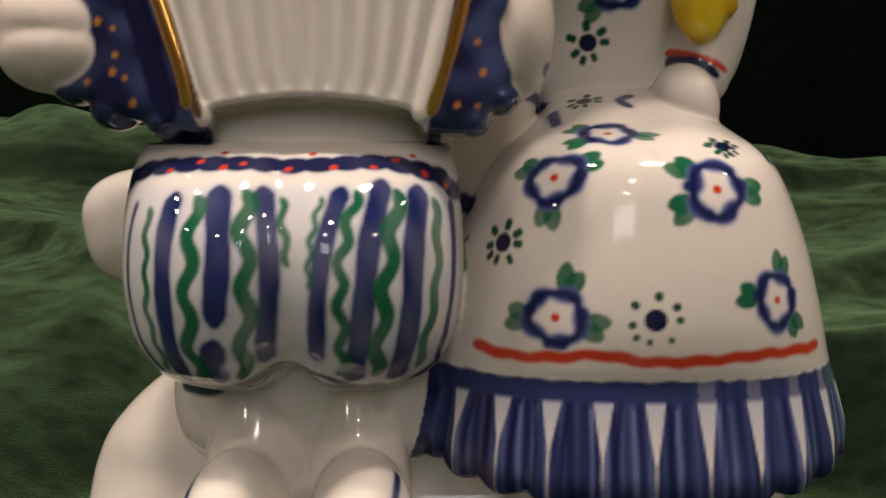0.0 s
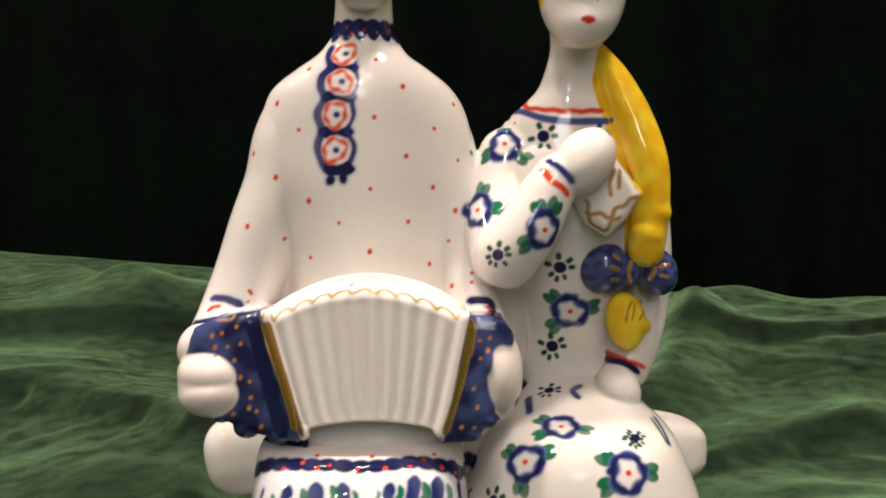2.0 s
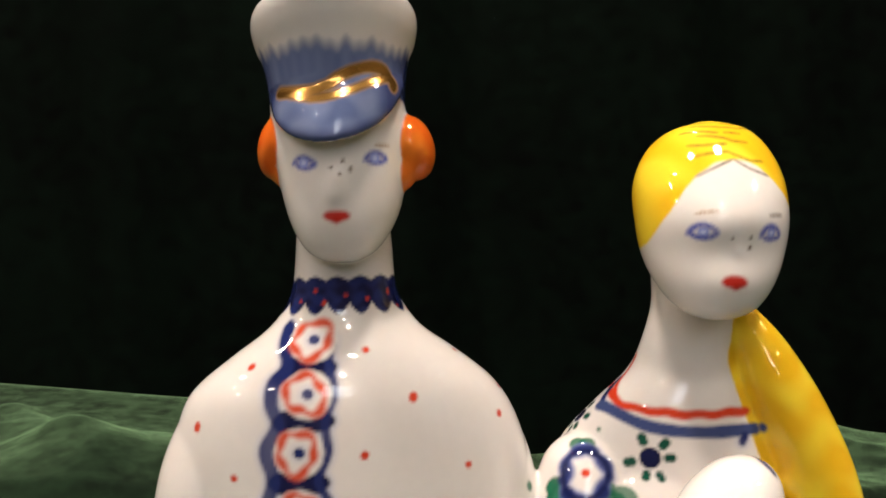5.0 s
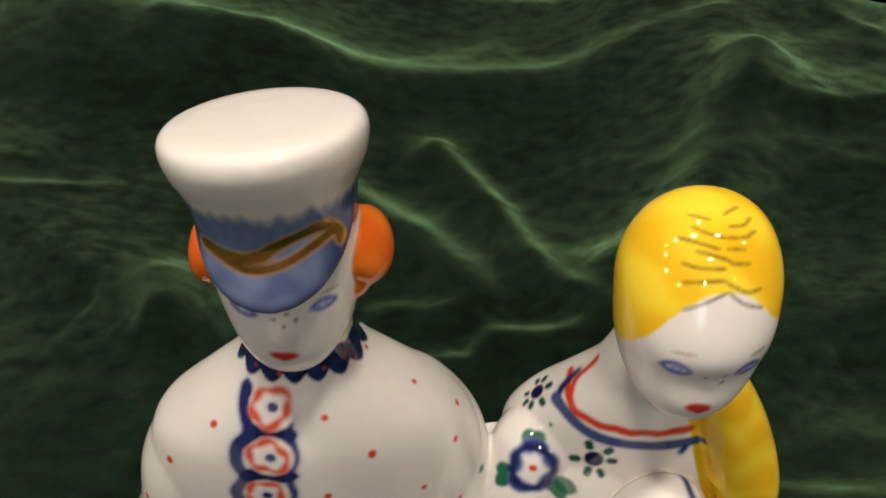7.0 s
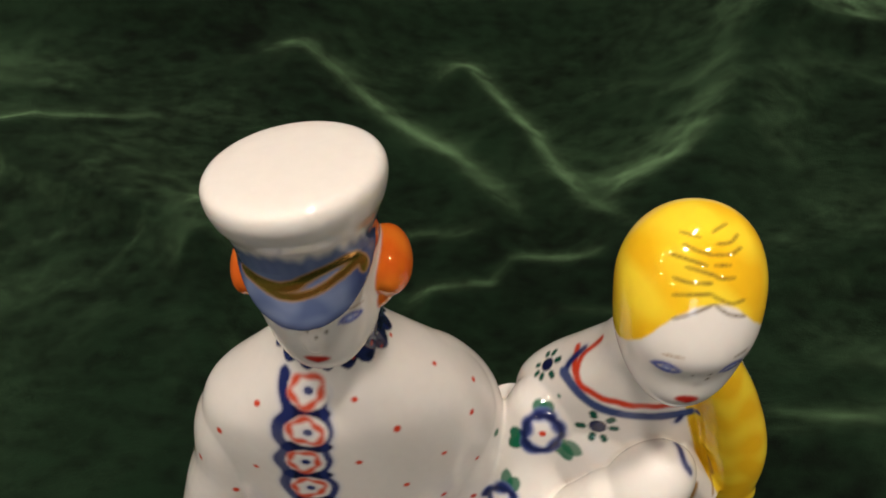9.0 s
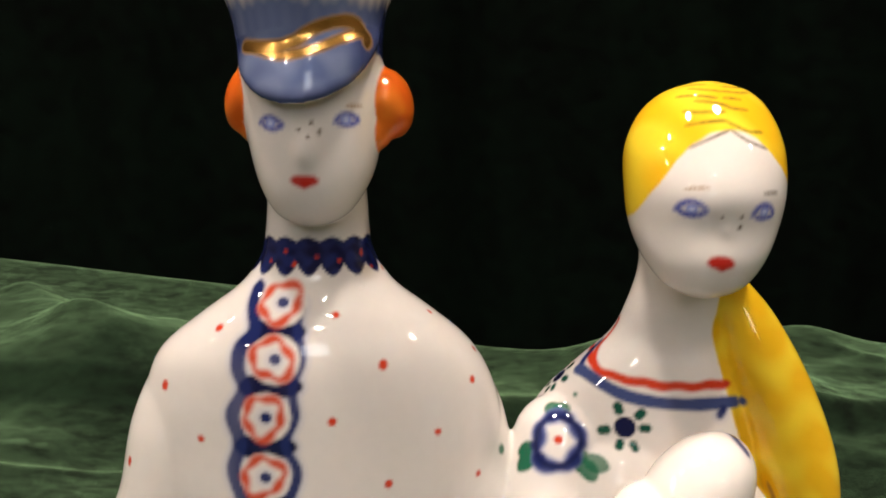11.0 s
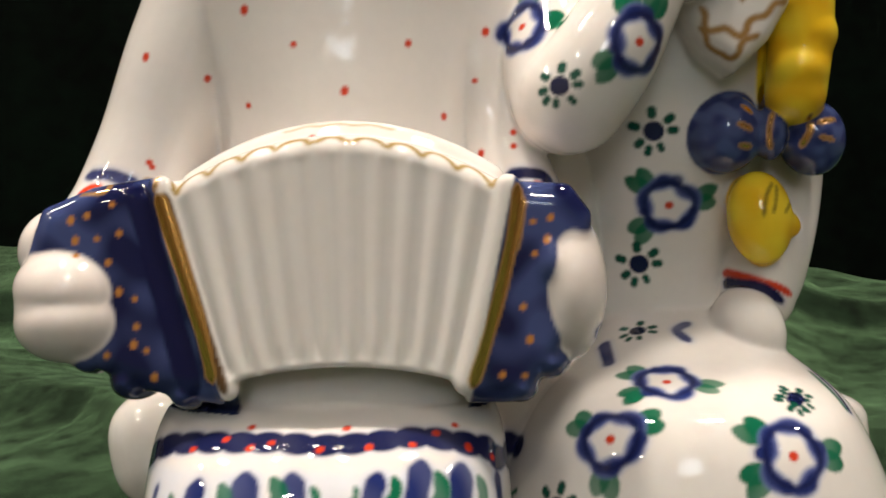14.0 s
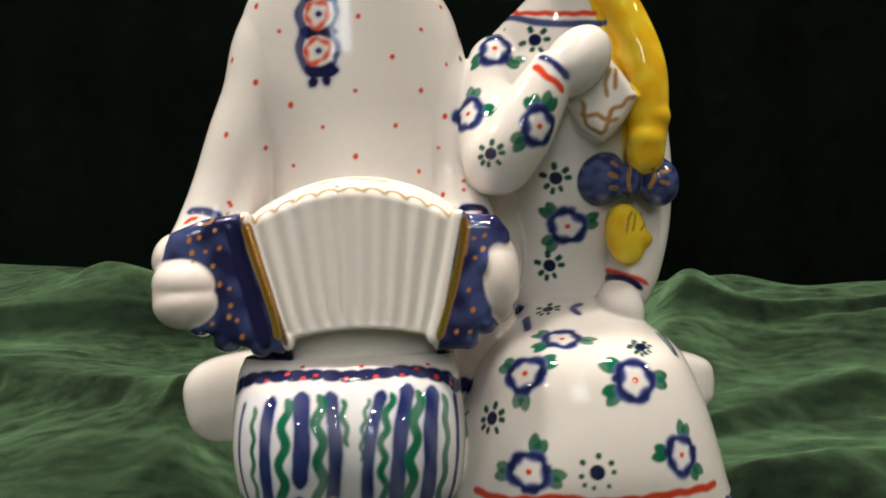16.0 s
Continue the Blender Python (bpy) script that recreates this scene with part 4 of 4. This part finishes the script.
zone(frill * np.clip((Z - 47.4) / 0.8, 0, 1) * (0.75 + 0.25 * (pick > 0.5)), (0.024, 0.034, 0.125))

zone(grip * 0.45, (0.74, 0.63, 0.585))
zone(np.clip((X + 60) / 2, 0, 1) * np.clip((4 - X) / 2, 0, 1) * np.clip((Z - 52) / 2, 0, 1) * np.clip((88.5 - Z) / 2, 0, 1) * np.clip((174 - Y) / 4, 0, 1) * 0.55 * np.clip(0.4 + ripple(P, 4.4), 0, 1), (0.56, 0.60, 0.71))

# the dark line round the trousers' lower edge
hem_z = Z - 4.5 * np.exp(-(((X + 27.8) / 6.0) ** 2))
zone(np.clip((52.6 - hem_z + 0.8 * (ripple(P, 2.2) - 0.5)) / 0.8, 0, 1) * np.clip((hem_z - 49.6) / 0.8, 0, 1) * np.clip((X + 59) / 2, 0, 1) * np.clip((5 - X) / 2, 0, 1) * (Y < 170) * (Y > 146) * np.clip(0.6 + 0.5 * ripple(P, 5.0), 0, 1), HEM)

# brush marks
for tone, wide, low, back, span, swing in (((0.32, 0.21, 0.06), 1.0, 0.9, 0.8, 0.98, 1.3), ((0.40, 0.30, 0.14), 0.6, -3.2, 7.4, 0.34, 0.4)):
    stroke(tone, wide, *[(-24.2 + 28.2 * u, 155.9 + back, 131.8 + 8.7 * (1 - u * u) - low + swing * math.cos(u * math.pi * (FOLDS - 1))) for u in np.linspace(-span, span, 181)])
stroke(BELT, 4, (-57.2, 162.6, 86.9), (-55.2, 160.5, 89), (-52.3, 158.6, 90.2), (-47.9, 156.7, 90.9), (-42.5, 155.3, 91.2), (-37.4, 154.6, 91.3), (-29.6, 154.3, 91), (-22.7, 153.9, 91), (-16, 155, 91.4), (-10.2, 156.5, 91.5), (-4.8, 157.7, 90.4), (0.2, 161, 88.6), (3, 167.1, 86), (5.7, 215, 80.7))
stroke(BLUE, 1.49, (-53.1, 154.9, 84.3), (-54.7, 153.7, 72.6), (-53.2, 153.8, 61.6), (-49.4, 155.3, 54.8))
stroke(BLUE, 3.68, (-45.2, 150.7, 85.7), (-46.7, 147, 73.4), (-46.5, 147.6, 64.7), (-45.7, 150.3, 57.4), (-45.0, 152.8, 53.2))
stroke(BLUE, 4.37, (-37.4, 149.6, 86.7), (-36.7, 144.5, 76.4), (-37.6, 144.8, 65))
stroke(BLUE, 4.46, (-38, 146, 61), (-38.9, 148, 57.4), (-38.5, 150.5, 53.2))
stroke(BLUE, 3.56, (-30.1, 149.7, 86.7), (-28.5, 145.7, 73.5), (-30, 148.7, 61.1), (-29.9, 151.2, 56.9))
stroke(BLUE, 3.22, (-16.9, 149.8, 86.7), (-19.6, 144.4, 76.4), (-20.9, 145.6, 62.7), (-21.2, 148.1, 58.5))
stroke(BLUE, 3.94, (-10.4, 152.4, 87.8), (-12.2, 146, 76.3), (-14.6, 148.2, 57.9), (-15.1, 150.7, 53.7))
stroke(BLUE, 4.43, (-4.2, 154.8, 86.6), (-4.8, 150, 75.9), (-7, 152, 57.5), (-7.8, 154.5, 53.3))
stroke(BLUE, 2.32, (1.4, 160.6, 84.4), (2, 159, 73), (0.2, 159, 59.7), (-0.9, 161.5, 55.5))
stroke(GREEN, 1.93, (-50, 151.8, 83.5), (-50.1, 149.2, 74.1), (-50.1, 149.7, 65.3), (-48.7, 150.8, 59.2), (-47.9, 153.3, 55.0), wavy=0.8)
stroke(GREEN, 3.15, (-41, 149.3, 85.5), (-41.5, 145.8, 78.2), (-42.2, 145.2, 67.9), (-41.9, 148.5, 57.8), (-41.3, 151.0, 53.6), wavy=0.8)
stroke(GREEN, 3.24, (-32.9, 149.1, 86.5), (-32.4, 144.9, 77.3), (-32.2, 145, 68), (-33.8, 148.6, 57.8), (-33.6, 151.1, 53.6), wavy=0.8)
stroke(GREEN, 1.80, (-26.9, 148.9, 85.3), (-25.3, 145.3, 74.5), wavy=0.8)
stroke(GREEN, 1.23, (-20.2, 148.4, 85.5), (-21.6, 144.6, 77.4), (-21.9, 144.2, 70.9), wavy=0.8)
stroke(GREEN, 2.34, (-14.4, 150, 86.4), (-16.4, 144.9, 76.4), (-16.7, 144.4, 68.1), (-16.7, 147, 59.1), (-17.1, 149.5, 54.9), wavy=0.8)
stroke(GREEN, 3.34, (-7.8, 152.3, 86.4), (-8.7, 147.5, 76.2), (-9.7, 146.7, 67.7), (-11, 148.9, 58.7), (-11.7, 151.4, 54.5), wavy=0.8)
stroke(GREEN, 2.88, (-1.5, 156.2, 84.8), (-0.8, 153.9, 73.6), (-3.3, 153.8, 59.7), (-4.3, 156.3, 55.5), wavy=0.8)
stroke(GREEN, 1.28, (3.7, 170.1, 81.8), (4.4, 182.4, 74), (3.3, 165, 67.1), wavy=0.8)
stroke(HEM, 1.9, (-49.7, 156.6, 54), (-50.7, 173, 47.4), (-38.9, 157, 50.8), (-32.2, 158.9, 52.2), (-25.7, 154.4, 56), (-19.8, 150.9, 54.3), (-14.4, 155.4, 51.7), (-7.5, 159, 51.9), (-1.4, 162, 54.9), (3.1, 172.5, 60.5))
dots(RED, 1.21, (-47.5, 155.5, 90), (-42.1, 155.7, 91.5), (-37.7, 153.5, 90.5), (-34.4, 154.2, 91.2), (-26.5, 153.3, 90.2), (-18.7, 153.4, 90.5), (-12, 154.8, 90.6), (-8.3, 157.7, 91.8), (-3.1, 157.9, 89.4), (0.7, 160.8, 87.2), (-38.4, 157.5, 93.1), (-22.7, 156.8, 92.9))
dots(RED, 1.21, (-5.4, 160.2, 92.6))
stroke(BLUE, 1.8, (-46, 158, 38), (-44.6, 152.5, 34.5), (-42, 148.5, 30), (-38, 146, 26.5))
stroke(BLUE, 1.8, (-6.2, 158, 36.5), (-8, 152.5, 34), (-11, 148.5, 30), (-15, 146, 26.5))
flower((21.6, 167.9, 87.8), 5.8, (160, 38, 272))
flower((49.4, 164.2, 85.8), 5.87, (140, 207, 0))
flower((20.7, 161, 63.3), 5.64, (70, 182, -12))
flower((61.1, 162.9, 66.2), 5.12, (75, 170, -45))
flower((32.1, 174.9, 96.8), 5.42, (150, 215, -5))
starflower((38.2, 159, 63.2), 4.42, 8, 4.42)
starflower((12.1, 169.5, 76.1), 3.68, 8)
starflower((52.4, 170.5, 93), 2.71, 7)
stroke(RED, 2.2, (5.9, 168.8, 56.9), (12.3, 163.7, 55.8), (20.3, 160.5, 56), (28.4, 159.1, 56.8), (37.5, 158.8, 55.6), (47.8, 159, 55.8), (58.7, 160.9, 56.5), (72.6, 169.5, 56.6), wavy=0.24)
flower((37.2, 194.5, 129.7), 5.74, (140, 10, 225))
flower((27, 165.8, 156), 5.65, (110, 65, 215))
flower((7.7, 177.7, 162.2), 5.43, (95, 15))
flower((16.3, 184.5, 182.7), 5.49, (95, 205, -35))
starflower((13.3, 165.9, 149), 3.27, 8)
starflower((28.3, 185.4, 184.9), 3.63, 6)
starflower((33.6, 190.1, 144.1), 3.78, 7)
starflower((31.8, 199.4, 118), 3.71, 7)
starflower((30.1, 192.9, 104.9), 3.11, 7)
starflower((53.2, 171.6, 93.6), 2.91, 7)
starflower((17, 197.5, 191.3), 3.21, 7)
stroke(BLUE, 2.56, (18, 158.5, 108), (22.6, 207.6, 104.5), (21.6, 207.3, 102.6))
stroke(BLUE, 2.24, (40.4, 194.1, 106.1), (37.6, 191.4, 104.9), (38.9, 187.4, 103.2))
stroke(GREEN, 1.52, (61.1, 185.7, 97.1), (61.8, 180.2, 94.2), (62.8, 175.8, 90.7))
stroke(RED, 1.43, (27.5, 196.1, 203.4), (24.6, 195.4, 198.4), (23.1, 192.2, 195.7))
stroke(RED, 1.7, (23.4, 198.8, 197.4), (24, 189.8, 194.3), (33.1, 185.9, 192.8), (40.4, 185.9, 192.5), (46.9, 187.3, 192.8), wavy=0.24)
stroke(BLUE, 1.57, (24.9, 197, 198.9), (21.9, 195.1, 195.8), (20.7, 192.9, 193.6))
stroke((0.05, 0.072, 0.19), 2.3, (20.2, 194.1, 193.7), (28.6, 186.3, 190.5), (38.7, 185.3, 189.3), (49.2, 186, 189.7))
stroke(BLUE, 1.5, (46, 186.3, 188.4), (45.7, 177.3, 186), (47.4, 174.9, 183.8))
stroke(RED, 2.13, (26.4, 169.6, 173.4), (29.5, 167.2, 170.2), (34.1, 168.7, 166.2), wavy=0.24)
stroke(BLUE, 2.13, (28.3, 170.6, 176.3), (31.8, 168.1, 173.8), (35.4, 168.7, 169.8))
stroke(RED, 1.9, (50.4, 200.6, 115.6), (52.5, 197.4, 114.6), (55.2, 196.5, 113.2), (58.7, 197.7, 111.5))
stroke(DARK_BLUE, 2.6, (49.2, 199.2, 113.9), (51, 195.9, 113.2), (53.6, 194.7, 112.2), (57.3, 196.7, 110.4))
stroke(OCHRE, 1.37, (47.9, 178, 165.9), (47.5, 178, 170), (49, 177.9, 174))
stroke(OCHRE, 1.28, (50.2, 178, 168.1), (50.4, 178, 170.8), (50.6, 178.7, 174))
stroke(OCHRE, 0.92, (53.6, 184.7, 174.9), (55.1, 183, 171.6), (55.5, 179.3, 168))
stroke(OCHRE, 1.67, (40.3, 178, 164.8), (41.4, 178.1, 161.4), (44.5, 178, 160.4), (47.7, 178, 160), (50.4, 178, 162.7), (53.5, 178.1, 164.4), (56.1, 179.1, 166.3), wavy=0.8)
stroke(OCHRE, 1.57, (40.3, 178.7, 161.3), (42.2, 179.1, 158.1), (45.2, 179.3, 155.7), (47.7, 178, 157.7), (50.4, 178.1, 159.9), wavy=0.8)
stroke(GOLD, 1.03, (50, 186.4, 148), (51.5, 186.4, 146.8))
stroke(GOLD, 1.02, (48.8, 185, 144.4), (51.2, 185.6, 143.4))
stroke(GOLD, 1.02, (49.1, 185.5, 140.4), (51.2, 186.3, 140.1))
stroke(GOLD, 0.86, (55.4, 185.9, 146.4), (54.5, 185.5, 143.1), (54.9, 186.3, 139.8))
stroke(GOLD, 1.03, (61.7, 183.8, 145.5), (62.2, 185.7, 142.8), (60.9, 186.7, 140.1))
stroke(GOLD, 0.86, (63.9, 185.8, 144.3), (66.6, 187.3, 144.7))
stroke(GOLD, 0.69, (64.1, 185.7, 141.6), (66.3, 186.6, 141.1))
stroke(BROWN, 0.55, (56.1, 189.5, 133.4), (54.5, 188.1, 130.7), (53.8, 187.6, 127))
stroke(BROWN, 0.55, (56.9, 189.5, 132.7), (55.7, 187.7, 127.6))
stroke(BROWN, 0.56, (60.2, 197.1, 133.1), (58.2, 188.6, 127.6))
stroke(DARK_BLUE, 3.86, (-35.6, 172.7, 204.9), (-27.9, 172.7, 204.9))
stroke(DARK_BLUE, 3.84, (-37, 170.9, 195.7), (-28.2, 171, 195.9))
stroke(DARK_BLUE, 3.84, (-38, 170.8, 185.6), (-29.3, 170.7, 185.5))
stroke(DARK_BLUE, 3.86, (-36.9, 170.7, 174.5), (-29.1, 170.8, 174.6))
stroke(BLUE, 2.5, (-36.1, 178.1, 212.4), (-36.5, 175.8, 209.4), (-35.6, 172.8, 205), (-37.8, 172, 202.2), (-38.1, 171.3, 198.7), (-37, 170.8, 195.2), (-39.1, 170.8, 191), (-38, 170.8, 186), (-39.2, 170.9, 181.2), (-37.2, 170.7, 174.8))
stroke(BLUE, 1.7, (-27.9, 175.1, 209.9), (-28.3, 172.9, 205.5), (-27.5, 171.6, 200.5), (-28.9, 171, 195.6), (-28.7, 170.8, 190.7), (-30.3, 170.8, 185.8), (-28.4, 170.8, 180.9), (-30.6, 170.7, 174.6))
stroke(DARK_BLUE, 2.87, (-35.4, 170.7, 171.7), (-36.1, 170.8, 170.6))
stroke(DARK_BLUE, 2.29, (-32, 170.7, 171.9), (-31.5, 170.7, 170.8))
dots(RED, 1.3, (-22.1, 174.5, 207.5), (-42.4, 174.5, 205.2), (-52, 174.9, 194.6), (-45, 171.8, 186.4), (-22.5, 171.4, 189.7), (-14.1, 173.8, 198.9), (-5, 176.2, 186.7), (-13.3, 173.2, 178.3), (-52.5, 173.7, 172.4), (-23.9, 171.3, 168.7), (-5.6, 176.4, 169.1), (-42.3, 171.9, 165.2))
dots(RED, 1.22, (-33.3, 171, 158.7), (-13, 173.8, 158.8), (-24.3, 171.2, 150), (-42.4, 174, 148.5), (-50.5, 176.4, 154), (-61.3, 174.9, 157.8), (-61, 174.2, 138.6), (-6.9, 177.3, 146), (1, 180.3, 162), (1.9, 181, 177.5), (0.8, 181.5, 194.5), (-60.2, 177.3, 179.9))
dots(RED, 1.12, (-1.2, 179.9, 153), (5.8, 179.4, 143), (-0.3, 179.3, 139.1), (-28.6, 162.1, 140.9))
dots(RED, 1, (-15.1, 186.3, 214), (-6.5, 185.3, 206.5), (1, 186.9, 198.8))
stroke(DARK_BLUE, 2.7, (-36.8, 170.7, 175.7), (-29.9, 170.7, 175.6))
stroke(DARK_BLUE, 2.88, (-35.4, 170.7, 172.3), (-35.3, 170.7, 170.9))
stroke(DARK_BLUE, 2.69, (-31.6, 170.7, 172.8), (-32, 170.7, 171.2))
placket_flower((-31.2, 174.9, 209.5), 3.61)
placket_flower((-31.9, 171.3, 200.4), 3.55)
placket_flower((-33.5, 170.6, 190.6), 3.55)
placket_flower((-33.8, 170.6, 180.2), 3.56)
stroke(LIP, 1.82, (-27.2, 166.6, 230.3), (-25.4, 166.5, 230.3), (-23.5, 166.7, 230.2))
stroke(LIP, 1.68, (-25.8, 166.5, 229.6), (-25, 166.5, 229.6))
stroke(LILAC, 0.86, (-32.6, 168.5, 239.2), (-31.8, 167.9, 239.9), (-30.6, 167.3, 240.2), (-29.4, 166.9, 239.6), (-28.7, 166.7, 238.9), (-30, 167.1, 238.4), (-31.5, 167.8, 238.7), (-32.1, 168.2, 239.4))
stroke(LILAC, 0.86, (-20.5, 167.4, 239.3), (-19.7, 167.8, 240.3), (-18.6, 168.4, 240.7), (-17.7, 169.2, 240.3), (-17.2, 169.8, 239.7), (-18.4, 168.7, 239), (-19.6, 167.9, 239.2), (-20.2, 167.5, 239.6))
stroke(OCHRE, 0.43, (-18.5, 168.3, 241.9), (-16.7, 170.1, 242))
for eye in ((-30.7, 167.3, 239.3), (-18.8, 168.2, 239.8), (35.9, 171.4, 225.8), (46.8, 172.3, 225.3)):
    dots((0.26, 0.31, 0.66), 1.9, eye)
    dots((0.55, 0.60, 0.80), 0.8, eye)
dots(BROWN, 0.48, (-26, 166.4, 238.2), (-24, 166.4, 239.2), (-22.8, 166.6, 237.7), (-24.6, 166.3, 237))
stroke(LIP, 2, (38.8, 170.1, 217.2), (40.6, 170, 217.2), (42.1, 170.3, 216.9))
stroke(LIP, 1.29, (40.1, 170.1, 216.4), (41.1, 170.2, 216.4))
stroke(LILAC, 0.92, (33.6, 172.4, 225.6), (34.7, 171.9, 226.6), (36, 171.4, 226.9), (37.2, 171, 226.4), (37.8, 170.8, 225.5), (36.2, 171.2, 224.8), (34.6, 171.8, 225.2), (33.9, 172.3, 226))
stroke(LILAC, 0.92, (44.9, 171.3, 224.7), (45.7, 171.7, 226), (46.8, 172.3, 226.4), (47.9, 173, 225.9), (48.5, 173.6, 224.8), (46.9, 172.3, 224.2), (45.5, 171.6, 224.5))
stroke(OCHRE, 0.43, (35.2, 172, 228.6), (38, 171.1, 228.8))
stroke(BROWN, 0.5, (46.7, 172.3, 228), (49, 173.9, 228.1))
dots(BROWN, 0.43, (40.2, 170.5, 224.6), (43.2, 170.8, 224.5), (43.1, 170.7, 222.7))
stroke(BROWN, 0.47, (36.9, 184.5, 245.1), (39.7, 183, 245.4))
stroke(BROWN, 0.47, (37.1, 182.1, 244.7), (39.3, 180.6, 244.7), (41.6, 179.9, 244.6))
stroke(BROWN, 0.47, (35, 181.1, 243.4), (40.7, 178.2, 243.7))
stroke(BROWN, 0.47, (37.3, 178.4, 243.1), (41.6, 176.9, 242.8))
stroke(BROWN, 0.47, (35.3, 177.5, 241.4), (37.8, 176.2, 241.5), (41.7, 175.8, 241.7))
stroke(BROWN, 0.47, (35.3, 175.4, 239.2), (41.8, 174.6, 240.3))
stroke(BROWN, 0.47, (35.5, 173.2, 235.5), (38.7, 172.9, 237.1), (42, 173.5, 238.7))
stroke(BROWN, 0.48, (42, 184, 245.8), (44.6, 186.2, 245.7))
stroke(BROWN, 0.48, (42.4, 181.8, 245.2), (44.8, 182.4, 245.1), (46.3, 184.4, 245))
stroke(BROWN, 0.47, (42.1, 179.9, 244.6), (44.9, 180.4, 244.4), (46.8, 182.1, 244.4))
stroke(BROWN, 0.47, (42.2, 178.3, 243.7), (44.8, 178.6, 243.5))
stroke(BROWN, 0.47, (41.8, 177, 242.8), (43.4, 176.5, 242.2), (45.8, 177.1, 241.9))
stroke(BROWN, 0.47, (42, 174.4, 240), (45.3, 174.1, 238.5), (48, 175.4, 238.2))
stroke(BROWN, 0.48, (42.5, 173.6, 238.7), (45.1, 173.2, 236.8), (48.3, 174.3, 235.3))
stroke(GOLD, 1.9, (-35, 168.6, 251.1), (-28.4, 163.4, 251.3), (-21.4, 163.8, 253.6), (-17.4, 165.8, 254.5), (-14.5, 168.1, 253.6), (-14, 167.7, 251.5))
stroke(GOLD, 1.5, (-34.7, 168.2, 251), (-28.4, 163.2, 249.7), (-22.8, 162.8, 250.7), (-18.5, 164.3, 252.5), (-15.1, 167.4, 253.7))
stroke(DARK_BLUE, 4.2, (-56.0, 155.8, 132), (-52.0, 155.8, 116), (-47.6, 155.8, 99))
stroke((0.09, 0.045, 0.014), 1.8, (-51.2, 154.6, 131), (-46.6, 154.8, 115), (-42.0, 155, 99.4))
stroke(GOLD, 2.12, (-52.2, 154.6, 130.7), (-50.4, 154.6, 124), (-47.7, 154.6, 115.8), (-45.6, 154.6, 108.3), (-44.2, 155.2, 101.2))
stroke(GOLD, 0.76, (-51.4, 154.6, 130.7), (-48.6, 154.8, 122.4), (-45.6, 154.6, 111.3))
stroke(GOLD, 2.07, (5.6, 155.4, 131.1), (4.8, 155.6, 124.5), (2.7, 155.6, 115.7), (0.4, 155.4, 107.6), (-2.1, 155.1, 99.9))
stroke(GOLD, 0.74, (6.5, 155.9, 128.9), (5.3, 155.8, 121.5))
stroke(GOLD, 0.48, (-65.9, 157.2, 131.6), (-61.3, 157.1, 132.6), (-61.1, 174.1, 135.5))
stroke(GOLD, 0.76, (-52.3, 155.5, 134), (-52.8, 154.7, 131.9))
dots(AMBER, 0.99, (-60.3, 155.9, 129.8), (-64.5, 155.8, 128), (-67.2, 155.8, 127.2), (-62.9, 155.8, 124.3), (-59.2, 155.8, 125), (-66.5, 155.8, 123.9), (-66.3, 155.4, 121.7), (-61.1, 155.8, 120.3), (-59.4, 155.6, 115.4), (-56.8, 155.8, 114.4), (-56.6, 155.8, 109.8), (-57.1, 155.8, 106.8))
dots(AMBER, 0.99, (-55, 155.8, 106), (-61.6, 155.8, 105.2), (-53.8, 155.8, 101.4), (7.8, 155.8, 125.6), (10.6, 155.8, 126.1), (10, 155.7, 122.6), (8, 155.8, 120.5), (6, 155.8, 112), (7, 155.8, 106.7), (6.1, 155.8, 101.1), (2.5, 155.8, 101.2))
stroke(BLUE, 2.39, (-72.2, 175.4, 135.9), (-68.3, 173.8, 136.3), (-65.3, 173.2, 135.4), (-63.2, 173.4, 134.5))
stroke(RED, 1.8, (-72.8, 172.1, 132.5), (-71.3, 172.6, 133.7), (-69.4, 172.5, 134.1))
stroke(DARK_BLUE, 2.65, (4.7, 176, 134.9), (8.5, 175.8, 135.1), (11.7, 175.9, 133.8), (12.5, 163.3, 131.9), (12.6, 156.5, 130.1))
stroke(RED, 1.19, (9.6, 174.6, 133.5), (11.7, 173.9, 132.3))
dots(RED, 1.15, (-60.6, 174.4, 137.8), (5.8, 178.2, 140.4))
dots(RED, 0.59, (-34.1, 178.9, 215.9), (-31.1, 177.7, 217.6), (-29.6, 177.2, 215.4), (-25.7, 177.3, 216.8), (-22, 178.3, 216), (-18.5, 181.2, 217), (-16.7, 182.5, 214.7))
stroke(DARK_BLUE, 1.02, (-54.9, 157.1, 60), (-51.5, 173.6, 47.3))
stroke(HEM, 1.9, (-50.7, 173, 47.5), (-44.4, 170, 47.3), (-34.3, 154.8, 52.4), (-30.2, 159.7, 53.8))
stroke(HEM, 1.9, (-20.3, 150.8, 54.5), (-14.3, 155, 51.9), (-8.5, 158.7, 51.6), (-2.4, 161.6, 53.9))
stroke(BLUE, 1.36, (62.5, 188.7, 96.9), (63.1, 181.9, 93.7), (63.6, 176.4, 90.3))
layer = body.attributes.new("paint", "FLOAT_COLOR", "POINT")
layer.data.foreach_set("color", paint.ravel())
tagged(figurine, "glazed white porcelain figurine of a seated couple, painted flowers and stripes", "figurine")
